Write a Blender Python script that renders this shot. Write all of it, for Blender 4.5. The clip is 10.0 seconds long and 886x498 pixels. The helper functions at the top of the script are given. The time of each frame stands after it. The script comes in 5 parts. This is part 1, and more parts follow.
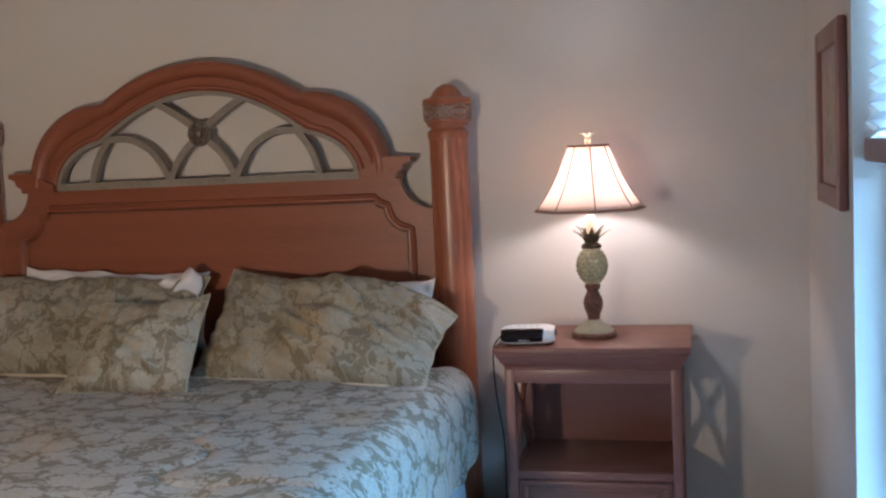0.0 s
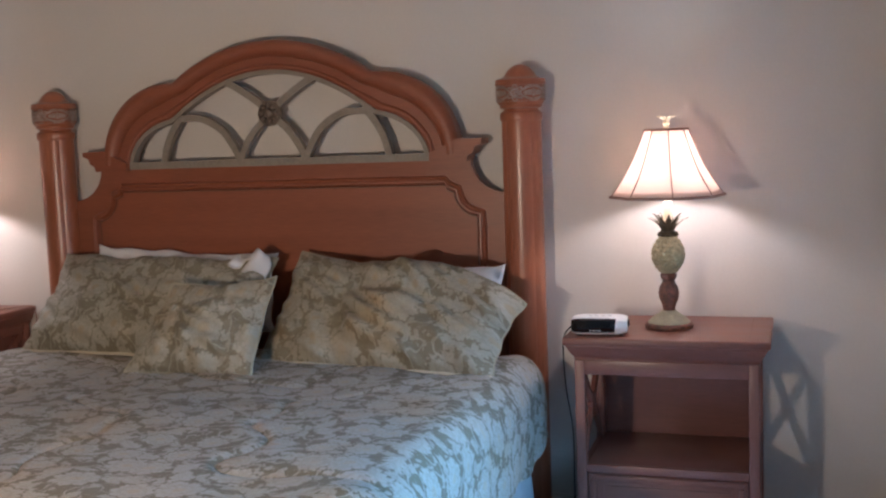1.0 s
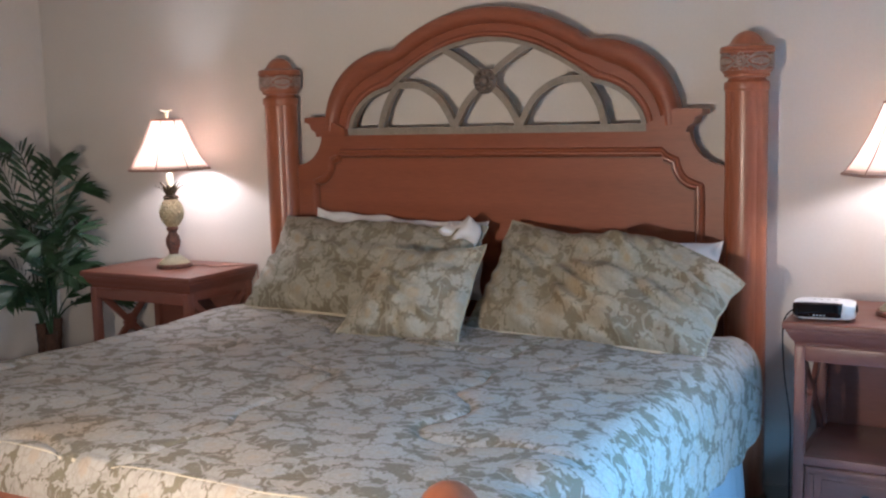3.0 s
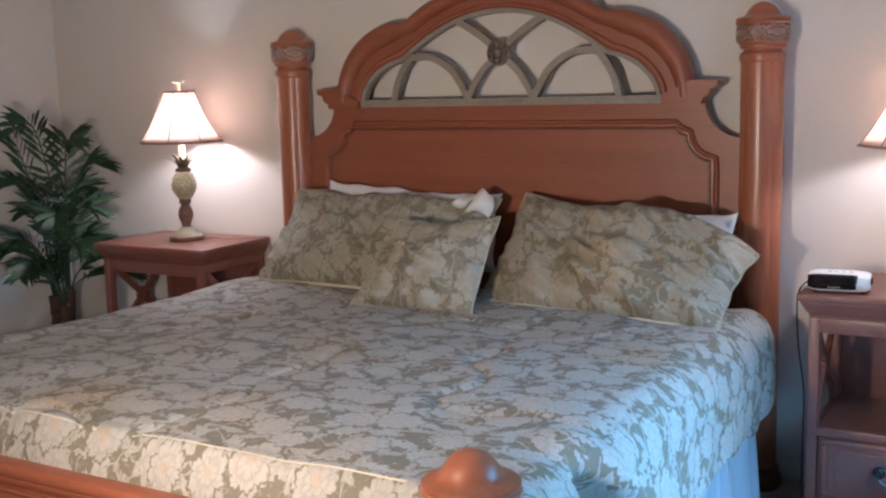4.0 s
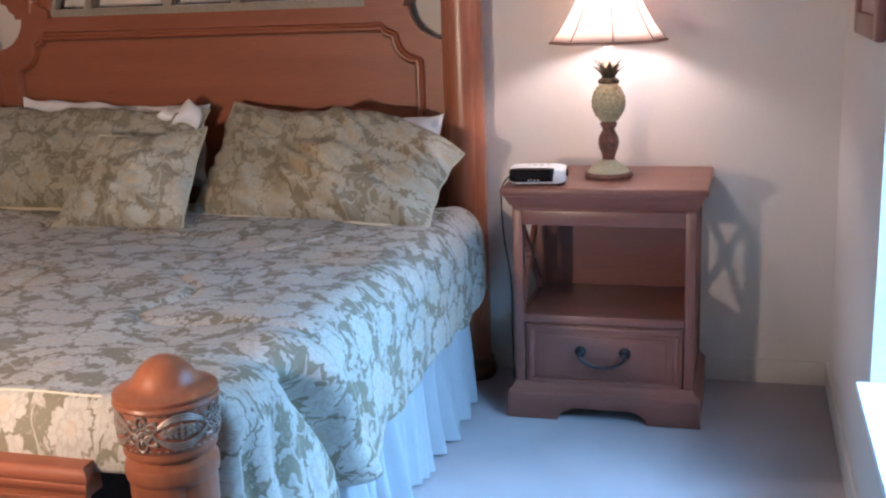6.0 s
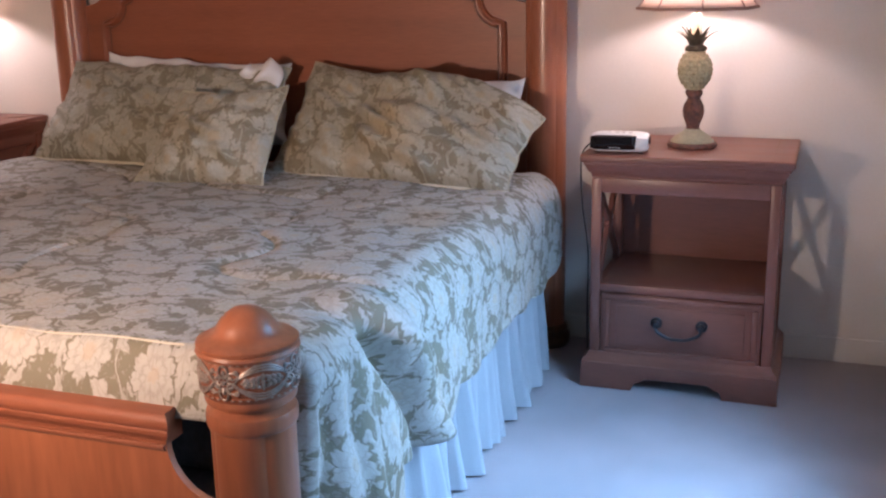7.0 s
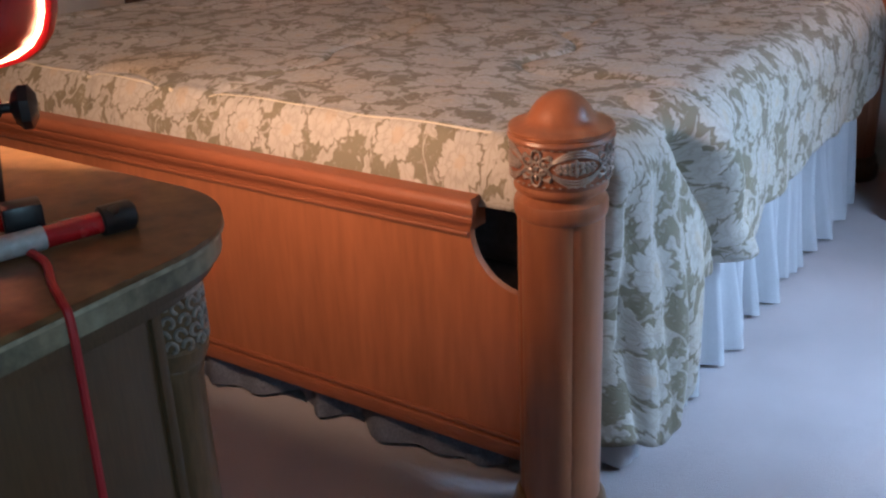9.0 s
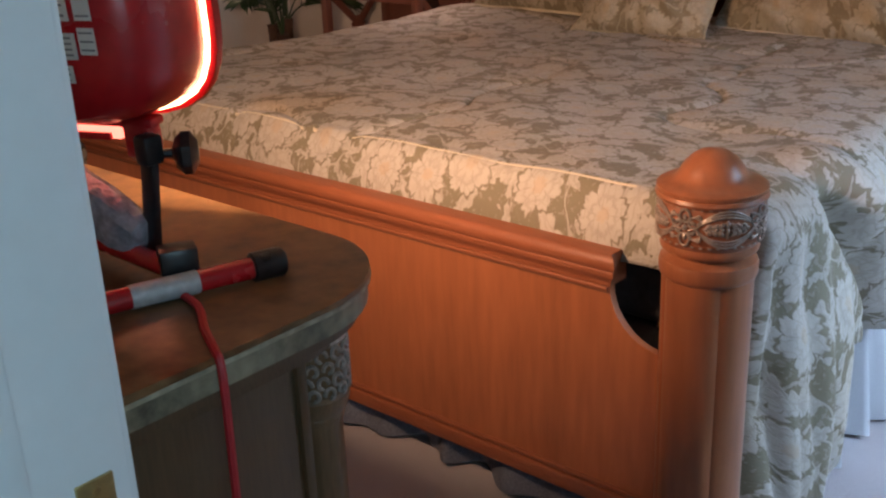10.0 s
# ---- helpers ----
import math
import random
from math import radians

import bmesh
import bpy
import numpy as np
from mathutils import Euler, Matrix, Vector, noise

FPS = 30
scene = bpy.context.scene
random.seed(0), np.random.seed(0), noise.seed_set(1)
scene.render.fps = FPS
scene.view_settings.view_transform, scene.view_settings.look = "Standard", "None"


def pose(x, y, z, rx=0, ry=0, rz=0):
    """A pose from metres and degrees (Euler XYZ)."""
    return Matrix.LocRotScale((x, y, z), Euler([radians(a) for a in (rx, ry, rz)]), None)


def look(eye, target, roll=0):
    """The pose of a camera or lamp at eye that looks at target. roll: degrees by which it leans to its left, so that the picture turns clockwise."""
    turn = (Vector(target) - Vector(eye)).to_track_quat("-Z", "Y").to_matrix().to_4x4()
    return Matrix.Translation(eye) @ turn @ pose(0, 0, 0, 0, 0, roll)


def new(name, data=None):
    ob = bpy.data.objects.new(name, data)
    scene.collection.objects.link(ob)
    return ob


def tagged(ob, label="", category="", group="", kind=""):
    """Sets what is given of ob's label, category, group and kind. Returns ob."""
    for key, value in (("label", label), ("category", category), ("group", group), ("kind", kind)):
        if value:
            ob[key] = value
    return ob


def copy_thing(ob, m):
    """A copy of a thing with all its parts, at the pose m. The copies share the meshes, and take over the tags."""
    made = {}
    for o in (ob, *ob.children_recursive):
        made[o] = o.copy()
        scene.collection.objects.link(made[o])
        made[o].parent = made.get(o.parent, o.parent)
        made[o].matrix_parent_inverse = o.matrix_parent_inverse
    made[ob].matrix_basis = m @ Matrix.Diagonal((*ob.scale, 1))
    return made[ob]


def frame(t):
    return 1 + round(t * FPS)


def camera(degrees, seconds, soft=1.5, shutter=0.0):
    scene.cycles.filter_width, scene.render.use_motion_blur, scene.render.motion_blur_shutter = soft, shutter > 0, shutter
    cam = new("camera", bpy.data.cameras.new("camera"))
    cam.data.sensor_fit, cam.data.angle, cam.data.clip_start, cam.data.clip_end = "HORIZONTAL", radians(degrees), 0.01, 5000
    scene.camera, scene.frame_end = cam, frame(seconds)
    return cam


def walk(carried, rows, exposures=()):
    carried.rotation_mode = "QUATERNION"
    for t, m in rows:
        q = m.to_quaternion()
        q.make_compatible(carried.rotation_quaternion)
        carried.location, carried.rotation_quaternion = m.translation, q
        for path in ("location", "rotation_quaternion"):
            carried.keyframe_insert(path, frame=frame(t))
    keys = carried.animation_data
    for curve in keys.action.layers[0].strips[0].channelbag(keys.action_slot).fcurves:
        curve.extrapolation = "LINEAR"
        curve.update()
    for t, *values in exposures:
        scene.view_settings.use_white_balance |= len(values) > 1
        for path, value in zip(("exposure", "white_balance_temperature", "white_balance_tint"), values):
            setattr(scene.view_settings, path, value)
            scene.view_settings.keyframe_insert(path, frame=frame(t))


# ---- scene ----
cam = camera(45.0, 10.0, soft=2.3)
PATH = [
    (0, (1.952, -4.066, 1.481), (1.477, -2.131, 1.302), -2.7),
    (0.5, (1.921, -4.058, 1.47), (1.488, -2.115, 1.283), -3.2),
    (1, (1.964, -3.959, 1.498), (1.344, -2.07, 1.283), -2.2),
    (1.5, (1.959, -3.926, 1.508), (1.192, -2.091, 1.298), -1.9),
    (2, (1.951, -3.907, 1.527), (1.087, -2.117, 1.304), -2.1),
    (2.5, (1.953, -3.898, 1.502), (0.997, -2.157, 1.269), -2.1),
    (4, (1.923, -3.923, 1.482), (0.936, -2.21, 1.179), -1.5),
    (4.5, (1.929, -3.916, 1.461), (0.951, -2.202, 1.138), -1.7),
    (5, (1.955, -3.91, 1.442), (1.177, -2.098, 1.105), -1.7),
    (5.5, (1.986, -3.88, 1.44), (1.421, -2.006, 1.027), -2.0),
    (5.7, (2.003, -3.878, 1.435), (1.467, -2.002, 0.996), -2.1),
    (6.8, (1.99, -3.879, 1.429), (1.392, -2.038, 0.926), -1.3),
    (7, (1.973, -3.875, 1.411), (1.317, -2.057, 0.895), -1.2),
    (7.5, (1.942, -3.883, 1.347), (1.156, -2.17, 0.676), -1.2),
    (8, (1.909, -3.885, 1.298), (1.02, -2.296, 0.47), -1.2),
    (8.5, (1.89, -3.873, 1.293), (0.917, -2.345, 0.444), -2.7),
    (9, (1.868, -3.868, 1.308), (0.817, -2.357, 0.523), -2.5),
    (9.5, (1.834, -3.864, 1.32), (0.656, -2.428, 0.578), -2.5),
    (10, (1.823, -3.864, 1.327), (0.582, -2.468, 0.612), -2.4),
]
EXPOSURES = [(0.0, -0.34, 5450, 12), (1.5, -0.27, 5450, 15), (2.5, 0.05, 5150, 11), (4.5, 0.1, 5200, 13), (5.5, 0.14, 5450, 16), (7.0, 0.02, 5900, 26), (8.0, -0.2, 6300, 32), (9.0, -0.35, 7200, 35), (9.5, -0.38, 7700, 36), (10.0, -0.35, 7900, 36)]
walk(cam, [(t, look(eye, target, roll)) for t, eye, target, roll in PATH],
     exposures=EXPOSURES)

# ---------------------------------------------------------------- light
world = bpy.data.worlds.new("World")
scene.world = world
world.use_nodes = True
wn = world.node_tree
sky = wn.nodes.new("ShaderNodeTexSky")
sky.sky_type, sky.sun_disc = "NISHITA", False
sky.sun_elevation, sky.sun_rotation = radians(38), radians(200)
wn.links.new(sky.outputs[0], wn.nodes["Background"].inputs[0])
wn.nodes["Background"].inputs[1].default_value = 0.12


def lamp(name, kind, m, power, color, **kw):
    data = bpy.data.lights.new(name, kind)
    data.energy, data.color = power, color
    for k, v in kw.items():
        if k == "size":
            data.size = v
        elif k == "size_y":
            data.shape, data.size_y = "RECTANGLE", v
        elif k == "radius":
            data.shadow_soft_size = v
        elif k == "spread":
            data.spread = v
    ob = new(name, data)
    ob.matrix_world = m
    return ob


# daylight in the window openings, and behind the drawn blind
lamp("window_daylight", "AREA", look((2.62, -1.58, 1.25), (1.5, -1.58, 0.05)), 36, (0.33, 0.68, 1.0), size=0.6, size_y=0.9, spread=radians(100))
lamp("blind_daylight", "AREA", look((2.47, -1.56, 1.79), (1.0, -1.56, 1.7)), 13, (0.50, 0.80, 1.0), size=0.66, size_y=0.55)
lamp("hall_daylight", "AREA", look((3.05, -4.3, 1.5), (1.2, -4.0, 1.1)), 21, (0.26, 0.74, 1.0), size=0.9, size_y=1.2)
# halogen flood lamp on the dresser
HEAD = Vector((0.633, -3.186, 1.15))
AIM = Vector((-0.36, 0.93, 0.06)).normalized()
lamp("halogen_tube", "AREA", look(HEAD + AIM * 0.012, HEAD + AIM + Vector((0, 0, 0.16))), 25, (1.0, 0.74, 0.48), size=0.12, size_y=0.05, spread=radians(150))
# bulbs of the table lamps
for lx, ly, watts in ((1.56, -0.25, 9.0), (-1.58, -0.23, 12.0)):
    lamp("table_lamp_bulb", "POINT", pose(lx, ly, 1.355), watts, (1.0, 0.86, 0.75), radius=0.035)


# ---------------------------------------------------------------- materials
def mat(name, base, rough=0.6, metal=0.0, var=0.12, scale=6.0, fine=60.0, bump=0.15, bdist=0.002, stretch=(1, 1, 1), sheen=0.0, spec=0.5, coat=0.0, second=None):
    """A surface with colour variation at two scales and a fine relief."""
    m = bpy.data.materials.new(name)
    m.use_nodes = True
    nt = m.node_tree
    n, l = nt.nodes, nt.links
    b = n["Principled BSDF"]
    b.inputs["Metallic"].default_value = metal
    b.inputs["Specular IOR Level"].default_value = spec
    b.inputs["Sheen Weight"].default_value = sheen
    b.inputs["Coat Weight"].default_value = coat
    b.inputs["Coat Roughness"].default_value = 0.25
    tc = n.new("ShaderNodeTexCoord")
    mp = n.new("ShaderNodeMapping")
    mp.inputs["Scale"].default_value = stretch
    l.new(tc.outputs["Object"], mp.inputs[0])
    big, small = n.new("ShaderNodeTexNoise"), n.new("ShaderNodeTexNoise")
    big.inputs["Scale"].default_value, small.inputs["Scale"].default_value = scale, fine
    big.inputs["Detail"].default_value, small.inputs["Detail"].default_value = 5, 4
    for t in (big, small):
        l.new(mp.outputs[0], t.inputs["Vector"])
    add = n.new("ShaderNodeMath")
    add.operation = "ADD"
    l.new(big.outputs["Fac"], add.inputs[0]), l.new(small.outputs["Fac"], add.inputs[1])
    ramp = n.new("ShaderNodeMapRange")
    ramp.inputs["From Min"].default_value, ramp.inputs["From Max"].default_value = 0.65, 1.35
    l.new(add.outputs[0], ramp.inputs["Value"])
    mix = n.new("ShaderNodeMix")
    mix.data_type = "RGBA"
    hi = second or [min(1, c * (1 + var)) for c in base]
    lo = [c * (1 - var) for c in base]
    mix.inputs["A"].default_value, mix.inputs["B"].default_value = (*lo, 1), (*hi, 1)
    l.new(ramp.outputs[0], mix.inputs["Factor"])
    l.new(mix.outputs["Result"], b.inputs["Base Color"])
    rr = n.new("ShaderNodeMapRange")
    rr.inputs["To Min"].default_value, rr.inputs["To Max"].default_value = max(0.03, rough - 0.08), min(1, rough + 0.1)
    l.new(big.outputs["Fac"], rr.inputs["Value"]), l.new(rr.outputs[0], b.inputs["Roughness"])
    bp = n.new("ShaderNodeBump")
    bp.inputs["Strength"].default_value, bp.inputs["Distance"].default_value = bump, bdist
    l.new(add.outputs[0], bp.inputs["Height"]), l.new(bp.outputs[0], b.inputs["Normal"])
    return m


def glow(name, color, strength):
    m = bpy.data.materials.new(name)
    m.use_nodes = True
    b = m.node_tree.nodes["Principled BSDF"]
    b.inputs["Base Color"].default_value = (*color, 1)
    b.inputs["Emission Color"].default_value = (*color, 1)
    b.inputs["Emission Strength"].default_value = strength
    return m


def damask(name, ground, figure, scale, sheen=0.3):
    """Woven floral cloth: large petalled blooms, leaves and scrolls on a plain ground, laid out in the cloth's own metres."""
    m = bpy.data.materials.new(name)
    m.use_nodes = True
    nt = m.node_tree
    n, l = nt.nodes, nt.links
    b = n["Principled BSDF"]
    b.inputs["Sheen Weight"].default_value = sheen
    b.inputs["Specular IOR Level"].default_value = 0.35

    def math_(op, a, c=None, d=None):
        k = n.new("ShaderNodeMath")
        k.operation = op
        for i, v in enumerate((a, c, d)):
            if v is None:
                continue
            if isinstance(v, (int, float)):
                k.inputs[i].default_value = v
            else:
                l.new(v, k.inputs[i])
        return k.outputs[0]

    def step(v, lo, hi):
        k = n.new("ShaderNodeMapRange")
        k.interpolation_type = "SMOOTHSTEP"
        k.inputs["From Min"].default_value, k.inputs["From Max"].default_value = lo, hi
        l.new(v, k.inputs["Value"])
        return k.outputs[0]

    tc = n.new("ShaderNodeTexCoord")

    def noise_tex(size, detail, vec=None):
        k = n.new("ShaderNodeTexNoise")
        k.inputs["Scale"].default_value, k.inputs["Detail"].default_value = size * scale, detail
        l.new(vec or tc.outputs["UV"], k.inputs["Vector"])
        return k

    def warped(size, amount, vec):
        off = n.new("ShaderNodeVectorMath")
        off.operation = "MULTIPLY_ADD"
        l.new(noise_tex(size, 2.5).outputs["Color"], off.inputs[0])
        off.inputs[1].default_value = (amount / scale,) * 3
        l.new(vec, off.inputs[2])
        return off.outputs[0]

    soft_uv = warped(7, 0.05, tc.outputs["UV"])
    ragged_uv = warped(42, 0.016, soft_uv)

    def cell(cells, chance, shift):
        """Scattered centres: (offset x, offset y, distance, chance colours), in cells."""
        mp = n.new("ShaderNodeMapping")
        mp.inputs["Scale"].default_value = (cells * scale, cells * scale, 0)
        mp.inputs["Location"].default_value = (shift, shift * 0.7, 0)
        l.new(ragged_uv, mp.inputs[0])
        v = n.new("ShaderNodeTexVoronoi")
        v.voronoi_dimensions = "2D"
        v.inputs["Scale"].default_value, v.inputs["Randomness"].default_value = 1, chance
        l.new(mp.outputs[0], v.inputs["Vector"])
        d = n.new("ShaderNodeVectorMath")
        d.operation = "SUBTRACT"
        l.new(mp.outputs[0], d.inputs[0]), l.new(v.outputs["Position"], d.inputs[1])
        s = n.new("ShaderNodeSeparateXYZ")
        l.new(d.outputs[0], s.inputs[0])
        sc = n.new("ShaderNodeSeparateColor")
        l.new(v.outputs["Color"], sc.inputs[0])
        return s.outputs[0], s.outputs[1], v.outputs["Distance"], sc.outputs

    def inverse(v):
        return math_("SUBTRACT", 1.0, v)

    def bloom(cells, petals, radius, shift):
        """Ragged many-petalled flowers: (mask, petal lines, clear margin, heart)."""
        x, y, dist, rnd = cell(cells, 0.55, shift)
        ang = math_("ADD", math_("ARCTAN2", y, x), math_("MULTIPLY", rnd[0], 6.28))
        lob = math_("ABSOLUTE", math_("SINE", math_("MULTIPLY", ang, petals)))
        tip = math_("ABSOLUTE", math_("SINE", math_("MULTIPLY", ang, petals * 3)))
        edge = math_("MULTIPLY", math_("ADD", math_("ADD", math_("MULTIPLY", lob, 0.22), math_("MULTIPLY", tip, 0.10)), 0.72),
                     math_("ADD", math_("MULTIPLY", rnd[1], 0.35 * radius), 0.8 * radius))
        q = math_("DIVIDE", dist, edge)
        vein = math_("MULTIPLY", inverse(step(lob, 0.0, 0.35)), math_("MULTIPLY", step(q, 0.3, 0.5), inverse(step(q, 0.75, 0.95))))
        ring = inverse(step(math_("ABSOLUTE", math_("SUBTRACT", q, 0.58)), 0.02, 0.09))
        return inverse(step(q, 0.93, 1.03)), math_("MAXIMUM", vein, math_("MULTIPLY", ring, 0.6)), step(q, 1.04, 1.12), inverse(step(q, 0.2, 0.36))

    def leaf(cells, length, width, shift, teeth):
        """Deeply cut leaves lying at chance angles, bent like scrolls: (mask, midrib)."""
        x, y, dist, rnd = cell(cells, 0.9, shift)
        turn = math_("MULTIPLY", rnd[2], 6.28)
        co, si = math_("COSINE", turn), math_("SINE", turn)
        along = math_("ADD", math_("MULTIPLY", x, co), math_("MULTIPLY", y, si))
        bend = math_("MULTIPLY", math_("MULTIPLY", along, along), math_("MULTIPLY_ADD", rnd[0], 2.4, -1.2))
        across = math_("ADD", math_("SUBTRACT", math_("MULTIPLY", y, co), math_("MULTIPLY", x, si)), bend)
        cut = math_("ADD", 0.55, math_("MULTIPLY", math_("ABSOLUTE", math_("SINE", math_("ADD", math_("MULTIPLY", along, teeth), math_("MULTIPLY", math_("ABSOLUTE", across), -9.0)))), 0.55))
        q = math_("ADD", math_("POWER", math_("ABSOLUTE", math_("DIVIDE", along, length)), 2.0),
                  math_("ABSOLUTE", math_("DIVIDE", across, math_("MULTIPLY", cut, width))))
        return inverse(step(q, 0.88, 1.04)), inverse(step(math_("ABSOLUTE", across), 0.006, 0.03))

    f1, r1, clear, heart = bloom(4.6, 4, 0.37, 0.0)
    f2, r2 = leaf(6.2, 0.50, 0.22, 3.3, 17.0)
    f3, r3 = leaf(8.4, 0.48, 0.19, 7.1, 15.0)
    sprig = noise_tex(21, 2.0, ragged_uv)
    f5 = step(sprig.outputs["Fac"], 0.58, 0.605)
    scroll = noise_tex(9, 1.0, soft_uv)
    f4 = inverse(step(math_("ABSOLUTE", math_("SUBTRACT", scroll.outputs["Fac"], 0.5)), 0.012, 0.024))
    sprays = math_("MAXIMUM", f2, math_("MAXIMUM", math_("MULTIPLY", f3, 0.9), math_("MAXIMUM", math_("MULTIPLY", f4, 0.75), math_("MULTIPLY", f5, 0.82))))
    fig = math_("MAXIMUM", f1, math_("MULTIPLY", sprays, clear))
    inlay = inverse(step(math_("ABSOLUTE", math_("SUBTRACT", noise_tex(26, 1.0, soft_uv).outputs["Fac"], 0.5)), 0.012, 0.04))
    line = math_("MULTIPLY", math_("MAXIMUM", math_("MULTIPLY", r1, f1), math_("MAXIMUM", math_("MULTIPLY", math_("MAXIMUM", r2, r3), math_("MULTIPLY", inverse(f1), 0.5)), math_("MULTIPLY", inlay, 0.55))), 0.42)
    weave = n.new("ShaderNodeTexNoise")
    weave.inputs["Scale"].default_value, weave.inputs["Detail"].default_value = 420, 2
    l.new(tc.outputs["UV"], weave.inputs["Vector"])
    blot = n.new("ShaderNodeTexNoise")
    blot.inputs["Scale"].default_value = 3.0
    l.new(tc.outputs["UV"], blot.inputs["Vector"])
    tone = math_("ADD", math_("MULTIPLY", noise_tex(55, 2.0).outputs["Fac"], 0.5), math_("MULTIPLY", weave.outputs["Fac"], 0.3))
    amt = math_("MULTIPLY", math_("SUBTRACT", fig, line), math_("ADD", tone, 0.58))
    amt = math_("ADD", amt, math_("MULTIPLY", inverse(fig), math_("MULTIPLY", step(noise_tex(70, 1.5, ragged_uv).outputs["Fac"], 0.56, 0.64), 0.28)))
    k = n.new("ShaderNodeClamp")
    l.new(amt, k.inputs[0])
    mix = n.new("ShaderNodeMix")
    mix.data_type = "RGBA"
    mix.inputs["A"].default_value, mix.inputs["B"].default_value = (*ground, 1), (*figure, 1)
    l.new(k.outputs[0], mix.inputs["Factor"])
    hue = n.new("ShaderNodeMix")
    hue.data_type = "RGBA"
    hue.blend_type = "MULTIPLY"
    hue.inputs["B"].default_value = (1.0, 0.86, 0.7, 1)
    l.new(math_("MAXIMUM", step(blot.outputs["Fac"], 0.5, 0.75), math_("MULTIPLY", heart, 0.7)), hue.inputs["Factor"])
    l.new(mix.outputs["Result"], hue.inputs["A"])
    l.new(hue.outputs["Result"], b.inputs["Base Color"])
    rg = n.new("ShaderNodeMapRange")
    rg.inputs["To Min"].default_value, rg.inputs["To Max"].default_value = 0.66, 0.55
    l.new(k.outputs[0], rg.inputs["Value"]), l.new(rg.outputs[0], b.inputs["Roughness"])
    bp = n.new("ShaderNodeBump")
    bp.inputs["Strength"].default_value, bp.inputs["Distance"].default_value = 0.5, 0.0022
    l.new(math_("ADD", amt, math_("MULTIPLY", weave.outputs["Fac"], 0.15)), bp.inputs["Height"])
    l.new(bp.outputs[0], b.inputs["Normal"])
    return m


def clear_glass(name):
    m = bpy.data.materials.new(name)
    m.use_nodes = True
    b = m.node_tree.nodes["Principled BSDF"]
    b.inputs["Transmission Weight"].default_value, b.inputs["Roughness"].default_value, b.inputs["IOR"].default_value = 1.0, 0.02, 1.45
    return m


def shade_cloth(name, color):
    m = bpy.data.materials.new(name)
    m.use_nodes = True
    n, l = m.node_tree.nodes, m.node_tree.links
    n.remove(n["Principled BSDF"])
    d, t, mx = n.new("ShaderNodeBsdfDiffuse"), n.new("ShaderNodeBsdfTranslucent"), n.new("ShaderNodeMixShader")
    w = n.new("ShaderNodeTexNoise")
    w.inputs["Scale"].default_value = 300
    cr = n.new("ShaderNodeMix")
    cr.data_type = "RGBA"
    cr.inputs["A"].default_value, cr.inputs["B"].default_value = (*[c * 0.9 for c in color], 1), (*color, 1)
    l.new(w.outputs["Fac"], cr.inputs["Factor"])
    for s in (d, t):
        l.new(cr.outputs["Result"], s.inputs["Color"])
    mx.inputs[0].default_value = 0.6
    l.new(d.outputs[0], mx.inputs[1]), l.new(t.outputs[0], mx.inputs[2]), l.new(mx.outputs[0], n["Material Output"].inputs["Surface"])
    return m


M_WALL = mat("wall_paint", (0.66, 0.615, 0.565), 0.85, var=0.03, scale=1.5, fine=90, bump=0.12, bdist=0.0015, spec=0.2)
M_CEIL = mat("ceiling_paint", (0.66, 0.63, 0.59), 0.9, var=0.03, scale=2, fine=60, bump=0.2, spec=0.2)
M_TRIM = mat("white_gloss_paint", (0.8, 0.81, 0.81), 0.35, var=0.03, scale=3, fine=40, bump=0.05)
M_CARPET = mat("pale_carpet", (0.40, 0.36, 0.375), 0.95, var=0.2, scale=3.2, fine=330, bump=0.9, bdist=0.006, sheen=0.3, spec=0.1)
M_WOOD = mat("cherry_wood", (0.325, 0.106, 0.047), 0.38, var=0.2, scale=2.0, fine=13, bump=0.05, bdist=0.001, stretch=(5, 5, 0.6), coat=0.35)
M_WOODX = mat("cherry_wood_across", (0.252, 0.077, 0.036), 0.42, var=0.16, scale=3.2, fine=34, bump=0.06, bdist=0.001, stretch=(0.5, 6, 6), coat=0.15)
M_WOODD = mat("worn_dark_cherry", (0.15, 0.075, 0.035), 0.38, var=0.3, scale=9, fine=60, coat=0.15)
M_WOODG = mat("cherry_wood_shadow_line", (0.16, 0.06, 0.035), 0.5, var=0.2, scale=8)
M_NIGHT = mat("washed_cherry_wood", (0.205, 0.073, 0.049), 0.4, var=0.14, scale=3.5, fine=40, bump=0.06, bdist=0.001, stretch=(0.6, 5, 5), coat=0.2)
M_NIGHTV = mat("washed_cherry_upright", (0.205, 0.073, 0.049), 0.4, var=0.14, scale=3.5, fine=40, bump=0.06, bdist=0.001, stretch=(5, 5, 0.6), coat=0.2)
M_GRILLE = mat("taupe_painted_iron", (0.25, 0.21, 0.17), 0.5, var=0.2, scale=14, fine=90, bump=0.25)
M_ROSE = mat("dark_bronze_carving", (0.15, 0.115, 0.09), 0.45, metal=0.2, var=0.4, scale=30, fine=160, bump=0.4)
M_SILVER = mat("antique_silver_leaf", (0.37, 0.30, 0.26), 0.4, metal=0.4, var=0.4, scale=30, fine=160, bump=0.4)
M_CARVE = mat("carved_wood_ground", (0.275, 0.09, 0.043), 0.5, var=0.3, scale=22, fine=120, bump=0.4)
M_COMF = damask("damask_comforter", (0.174, 0.152, 0.106), (0.40, 0.372, 0.335), 1.42, 0.04)
M_SHAM = damask("damask_pillow_sham", (0.2, 0.175, 0.122), (0.35, 0.325, 0.26), 1.2, 0.05)
